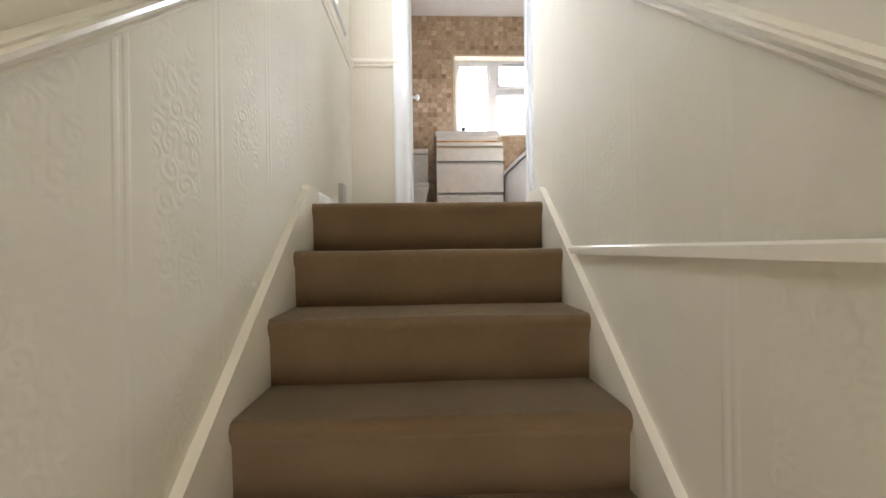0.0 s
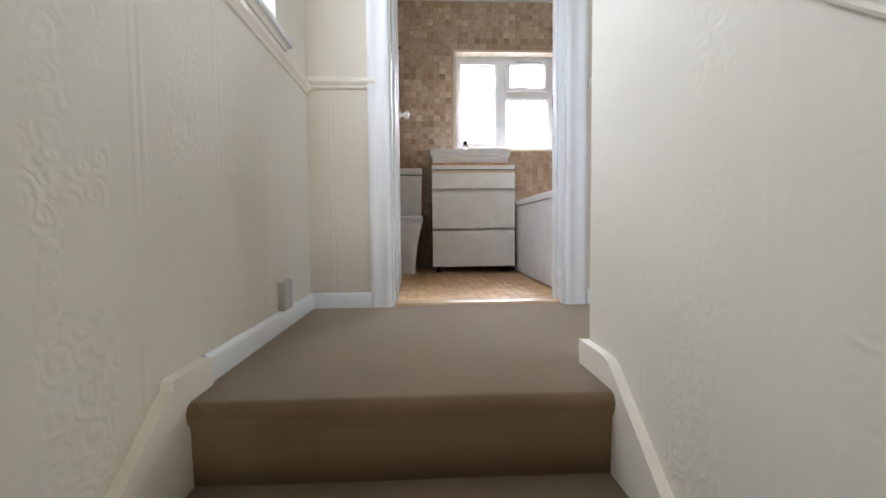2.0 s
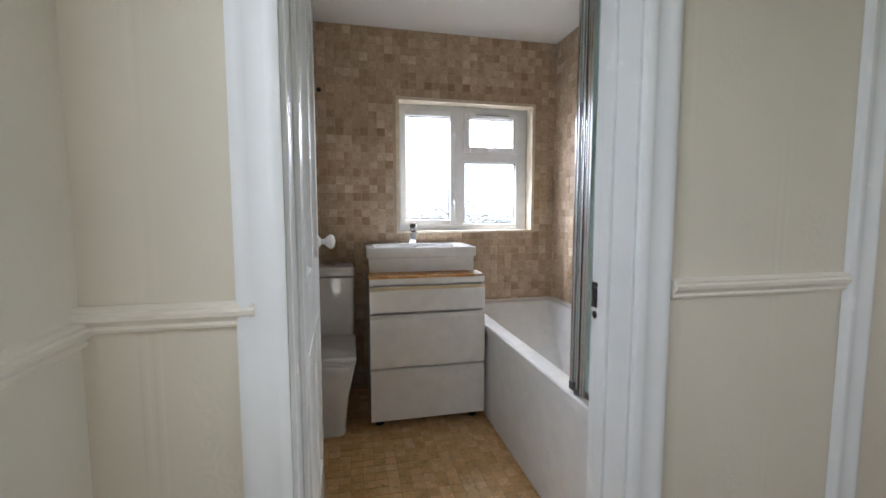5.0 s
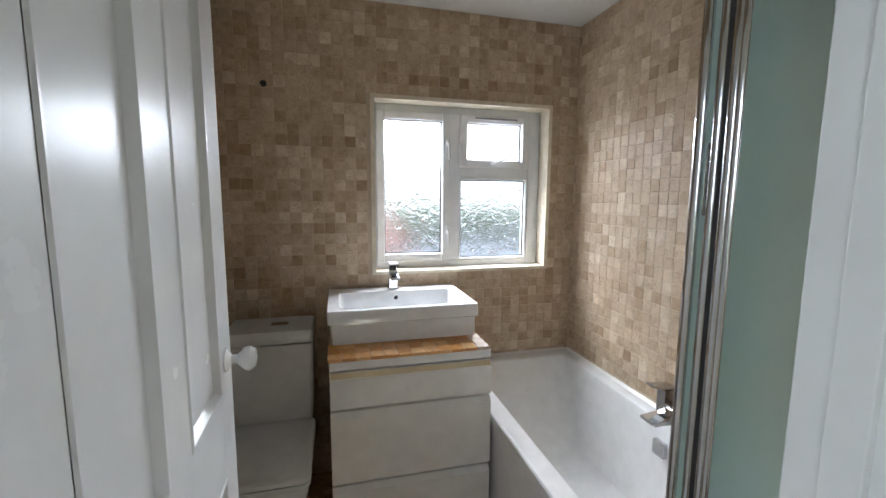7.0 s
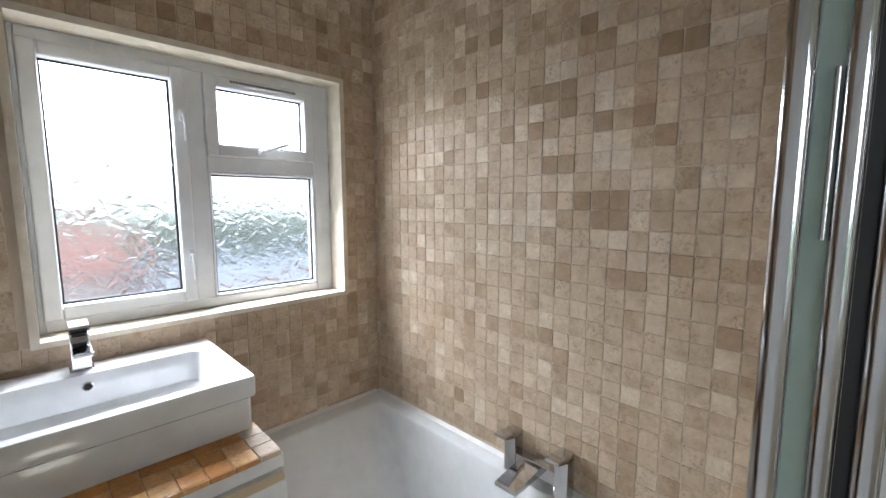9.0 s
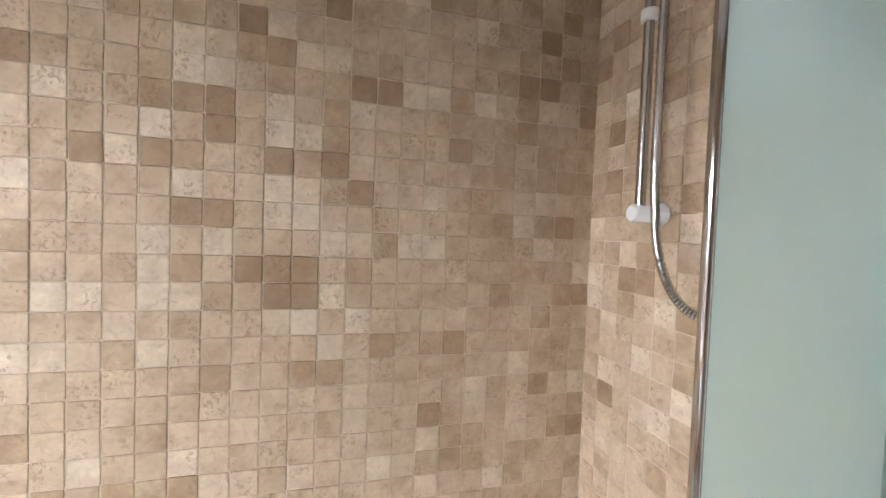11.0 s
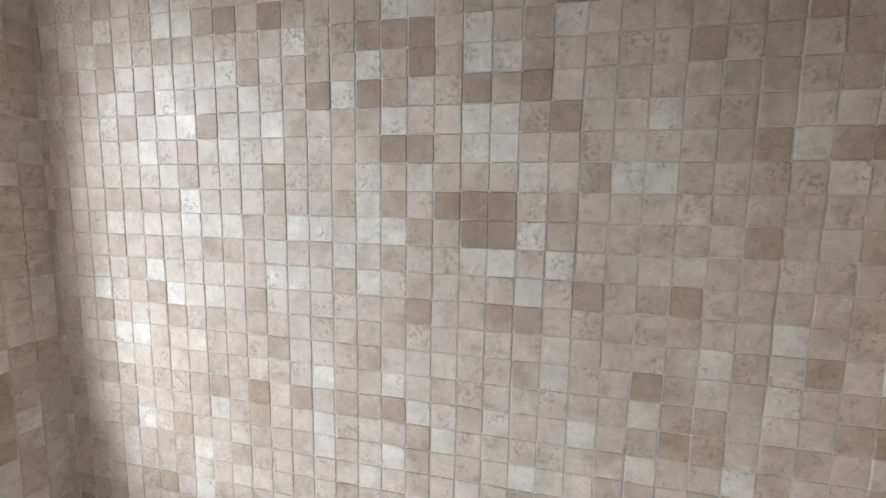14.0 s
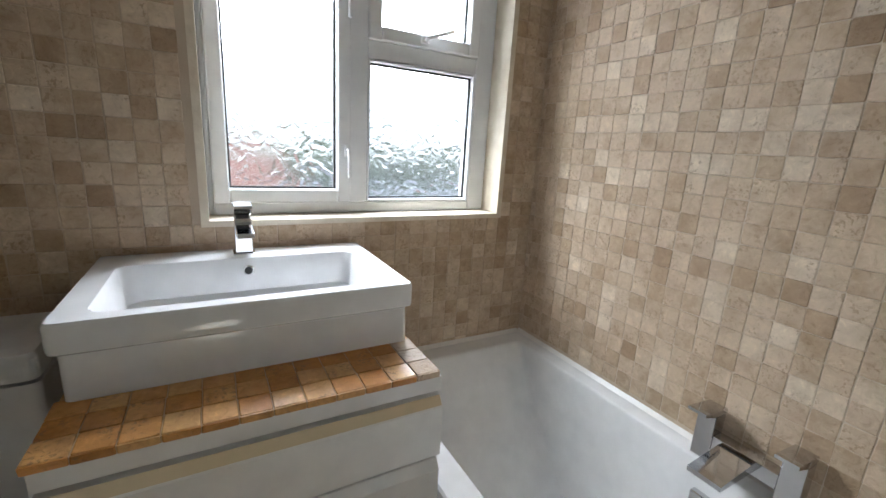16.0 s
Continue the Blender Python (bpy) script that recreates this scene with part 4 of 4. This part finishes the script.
riser = thing("shower_riser_rail", "chrome shower rail with white brackets and handset", "shower rail")
rx, ry = 1.300, SHOWER + 0.052
part("rail", tube([(rx, ry, 1.575), (rx, ry, 2.19)], 0.0095, 14), STEEL, riser, "", True)
for z in (1.585, 2.185):
    bm = turned([(0.0, 0), (0.020, 0.0), (0.022, 0.004), (0.016, 0.030), (0.017, 0.064), (0.014, 0.070), (0.0, 0.070)], pose(rx, SHOWER + 0.001, z, -90, 0, 0), 20)
    part("bracket", bm, UPVC, riser, "white plastic wall bracket", True)
part("collar", turned([(0.0105, 0), (0.0155, 0.002), (0.0155, 0.020), (0.0105, 0.022)], pose(rx, ry, 1.935), 18), UPVC, riser, "white plastic collar", True)
bm = turned([(0.0, 0), (0.017, 0.0), (0.019, 0.004), (0.019, 0.096), (0.016, 0.102), (0.0, 0.102)], pose(rx + 0.036, ry + 0.004, 2.052, 8, -82, 0), 20)
part("holder", bm, UPVC, riser, "white plastic sliding holder", True)
hx, hy = rx - 0.062, ry + 0.038
part("handset", tube([(hx, hy - 0.012, 2.05), (hx - 0.002, hy, 2.10), (hx + 0.004, hy + 0.02, 2.17), (hx + 0.010, hy + 0.05, 2.26)], 0.016, 14), UPVC, riser, "white shower handset", True)
part("spray_head", turned([(0.0, 0), (0.028, 0.002), (0.040, 0.014), (0.040, 0.024), (0.0, 0.026)], pose(hx + 0.012, hy + 0.03, 2.265, -60, 0, 0), 24), UPVC, riser, "white spray head", True)
path = smooth_path([(hx, hy - 0.014, 2.05), (hx + 0.004, hy - 0.016, 1.98), (hx + 0.008, ry + 0.02, 1.80), (hx + 0.006, ry + 0.02, 1.62), (hx - 0.014, ry + 0.02, 1.50), (hx - 0.060, ry + 0.015, 1.432), (hx - 0.125, ry + 0.005, 1.425), (hx - 0.180, ry, 1.49), (hx - 0.195, ry - 0.005, 1.60), (hx - 0.190, ry - 0.008, 1.712)], 22)
part("hose", tube(path, 0.0068, 10, None, 0.0014), STEEL, riser, "ribbed steel shower hose", True)

# small things
duct = thing("cable_cover", "small grey plastic cable cover above the skirting", "cable cover")
part("cover", box(LEFT + 0.0005, LEFT + 0.026, 2.14, 2.225, 0.069, 0.172, 0.004), plain("grey_plastic", (0.47, 0.45, 0.40), 0.5), duct)
hole = thing("wall_plug", "dark drilled fixing hole in the tiles", "fixing hole")
part("plug", turned([(0.0, 0), (0.015, 0), (0.013, 0.003), (0.0, 0.002)], pose(-0.104, WINDOW - 0.0005, 1.965, 90, 0, 0), 14), BLACK, hole)


# ---- tiles ----
def tile_mesh(name, w, h, depth, seed, mat):
    """A tumbled stone tile: uneven corners and softened edges, lying in x and z, its face towards -y."""
    rng = random.Random(seed)
    c = [(sx * w / 2 + rng.uniform(-0.0012, 0.0005), sz * h / 2 + rng.uniform(-0.0010, 0.0007)) for sx, sz in ((-1, -1), (1, -1), (1, 1), (-1, 1))]
    ring = []
    for i in range(4):
        (ax, az), (px, pz), (qx, qz) = c[i], c[i - 1], c[(i + 1) % 4]
        for ox, oz in ((px, pz), (qx, qz)):
            k = rng.uniform(0.02, 0.07)
            ring.append((ax + (ox - ax) * k, az + (oz - az) * k))
    bm = bmesh.new()
    loft([[(x, -0.0005, z) for x, z in ring], [(x, -depth + 0.0016, z) for x, z in ring], [(x * 0.975, -depth + 0.0005, z * 0.975) for x, z in ring], [(x * 0.935, -depth, z * 0.935) for x, z in ring]], bm, False, True)
    bmesh.ops.recalc_face_normals(bm, faces=bm.faces[:])
    me = bpy.data.meshes.new(name)
    bm.to_mesh(me)
    bm.free()
    me.materials.append(mat)
    return me


TILE_W, TILE_H = PITCH - 0.0016, PITCH - 0.0009
KINDS = {m.name: [tile_mesh("tile", TILE_W, TILE_H, 0.0031, s, m) for s in range(9)] for m in (STONE, STONE_DARK, STONE_LIGHT, STONE_SPLASH, STONE_FLOOR)}


def tiling(owner, place, cols, rows, near, mat, special=None, seed=1):
    """Lays tiles on a wall or floor. place(c, r): the pose of tile c, r, or None in an opening; near(c, r): whether it is a piece of its own.
    The rest are joined. special: tones of single tiles."""
    rng = random.Random(seed)
    special = special or {}
    rest, count = {}, 0
    for c in cols:
        for r in rows:
            m = place(c, r)
            jit = pose(rng.uniform(-0.0008, 0.0008), rng.uniform(-0.0008, 0.0004), rng.uniform(-0.0007, 0.0007), rng.uniform(-1.2, 1.2), rng.uniform(-0.8, 0.8), rng.uniform(-1.2, 1.2))
            k = rng.randrange(9)
            if m is None:
                continue
            me = KINDS[special.get((c, r), mat).name][k]
            if near(c, r) and count < 300:
                ob = new("tile", me)
                ob.parent = owner
                ob.matrix_basis = m @ jit
                count += 1
            else:
                rest.setdefault(me.materials[0].name, []).append((me, m @ jit))
    for key, items in rest.items():
        verts, faces = [], []
        for me, m in items:
            o = len(verts)
            verts += [m @ v.co for v in me.vertices]
            faces += [[o + i for i in p.vertices] for p in me.polygons]
        out = bpy.data.meshes.new("tiles")
        out.from_pydata(verts, [], faces)
        out.materials.append(bpy.data.materials[key])
        ob = tagged(new("tiles", out), "joined stone tiles", kind="stuff")
        ob.parent = owner


SUNK = 0.0013                      # how deep the tiles sit in the grout
AY, AZ = 3.627 - PITCH / 2, 1.532 - PITCH / 2
OBJ = bpy.data.objects


def on_long(c, r):
    y, z = AY + c * PITCH, AZ + r * PITCH
    if not (SHOWER + 0.012 < y < WINDOW + 0.012 and rim + 0.02 < z < CEIL - 0.015):
        return None
    return pose(TILED + E0 + SUNK, y, z, 0, 0, -90)


def on_window(c, r):
    x, z = TILED - PITCH * (c + 0.5), AZ + r * PITCH
    h = PITCH / 2 - 0.012
    if WX0 - h < x < WX1 + h and WZ0 - h < z < WZ1 + h or not z < CEIL - 0.015 or not x > BATHLEFT + 0.015:
        return None
    return pose(x, WINDOW + E0 + SUNK, z)


def on_shower(c, r):
    x, z = TILED - PITCH * (c + 0.5), AZ + r * PITCH
    if not (0.78 < x and rim + 0.02 < z < CEIL - 0.015):
        return None
    return pose(x, SHOWER - E0 - SUNK, z, 0, 0, 180)


def on_left(c, r):
    y, z = AY + c * PITCH, AZ + r * PITCH
    if not (2.76 < y < WINDOW - 0.02 and 0.02 < z < CEIL - 0.015):
        return None
    return pose(BATHLEFT, y, z, 0, 0, 90)


def on_floor(c, r):
    x, y = 0.35 + c * PITCH, 2.70 + r * PITCH
    if not (BATHLEFT + 0.02 < x < 0.828 and y < WINDOW - 0.02):
        return None
    return pose(x, y, 0.0, -90, 0, 0)


def toned(dark, light):
    """Single tiles that stand out from the rest, as (column, row)."""
    return {**{k: STONE_DARK for k in dark}, **{k: STONE_LIGHT for k in light}}


LONG_TONES = toned(
    [(-16, 6), (-15, 1), (-14, 7), (-14, 9), (-13, 7), (-10, -4), (-10, 4), (-9, -7), (-9, 11), (-7, -4), (-7, 6), (-6, 2), (-6, 6), (-5, 3), (-5, 9), (-4, -2), (-4, -1), (-4, 10), (-3, -2), (-3, -1), (-3, 3), (-3, 7),
     (-2, -1), (-2, 8), (-1, -5), (-1, 1), (-1, 4), (-1, 5), (0, -9), (0, 1), (0, 5), (1, 3), (1, 5), (3, 3), (4, 9), (5, 6), (6, -9), (6, 4), (6, 9), (7, -15), (7, 6), (8, 2), (11, 3), (13, 4)],
    [(-12, -10), (-9, 2), (-9, 6), (-8, 0), (-6, -3), (-6, 5), (-5, -4), (-4, -3), (-4, 1), (-3, 1), (-3, 4), (-1, 0), (-1, 6), (0, 2), (0, 6), (1, -2), (1, 0), (1, 4), (2, -3), (4, -4), (4, -2)])
WINDOW_TONES = toned(
    [(4, 12), (9, 10), (12, 10), (14, 10), (17, 10), (22, 0), (23, 4), (25, -7), (25, -4), (25, 4), (26, -6), (26, -4), (28, -7), (28, 4), (32, 0), (32, 3), (33, -8), (33, 0), (34, 2)],
    [(29, 3), (24, -5), (24, -3), (24, 7)])
SHOWER_TONES = toned([(1, 9), (1, 3), (2, -1), (3, -1), (6, 2), (0, 8), (1, -6), (1, 5)], [(6, -5), (1, -8), (3, -6), (0, -2), (1, -5), (4, -6)])
tiling(OBJ["wall_bathroom_long"], on_long, range(-18, 18), range(-20, 18), lambda c, r: -7 < c < 9 and -9 < r < 11, STONE, LONG_TONES, 1)
tiling(OBJ["wall_bathroom_window"], on_window, range(0, 38), range(-30, 18), lambda c, r: 3 < c < 22 and (-13 < r < -7 or 7 < r < 12) or c < 4 and -13 < r < 12, STONE, WINDOW_TONES, 2)
tiling(OBJ["wall_bathroom_shower"], on_shower, range(0, 16), range(-20, 18), lambda c, r: c < 12 and -8 < r < 15, STONE, SHOWER_TONES, 3)
tiling(OBJ["wall_bathroom_left"], on_left, range(-18, 18), range(-30, 18), lambda c, r: c > 10 and r > -6, STONE, None, 4)
tiling(OBJ["floor_bathroom"], on_floor, range(-16, 12), range(0, 34), lambda c, r: -8 < c < 9 and r < 19, STONE_FLOOR, None, 5)

# tiled top of the vanity unit
top = thing("tiled_top", "honey travertine tiles on a thin board over the drawers", "worktop")
part("board", box(CX0 - 0.001, CX1 - 0.006, CY0 + 0.003, CY1, 0.836, 0.848, 0.001), GROUT_FLOOR, top, "brown grout board")
for c in range(12):
    for r in range(3):
        ob = new("tile", KINDS[STONE_SPLASH.name][(c * 5 + r) % 6] if c > 0 else KINDS[STONE.name][(c + r) % 6])
        ob.parent = top
        ob.matrix_basis = pose(CX1 - 0.032 - c * 0.0532, CY0 + 0.029 + r * 0.053, 0.8482, -90, 0, 0)
for c in range(12):
    ob = new("tile", KINDS[STONE_SPLASH.name][c % 6] if c > 0 else KINDS[STONE.name][1])
    ob.parent = top
    ob.matrix_basis = pose(CX1 - 0.032 - c * 0.0532, CY0 + 0.003, 0.8435) @ Matrix.Diagonal((1, 1, 0.26, 1))
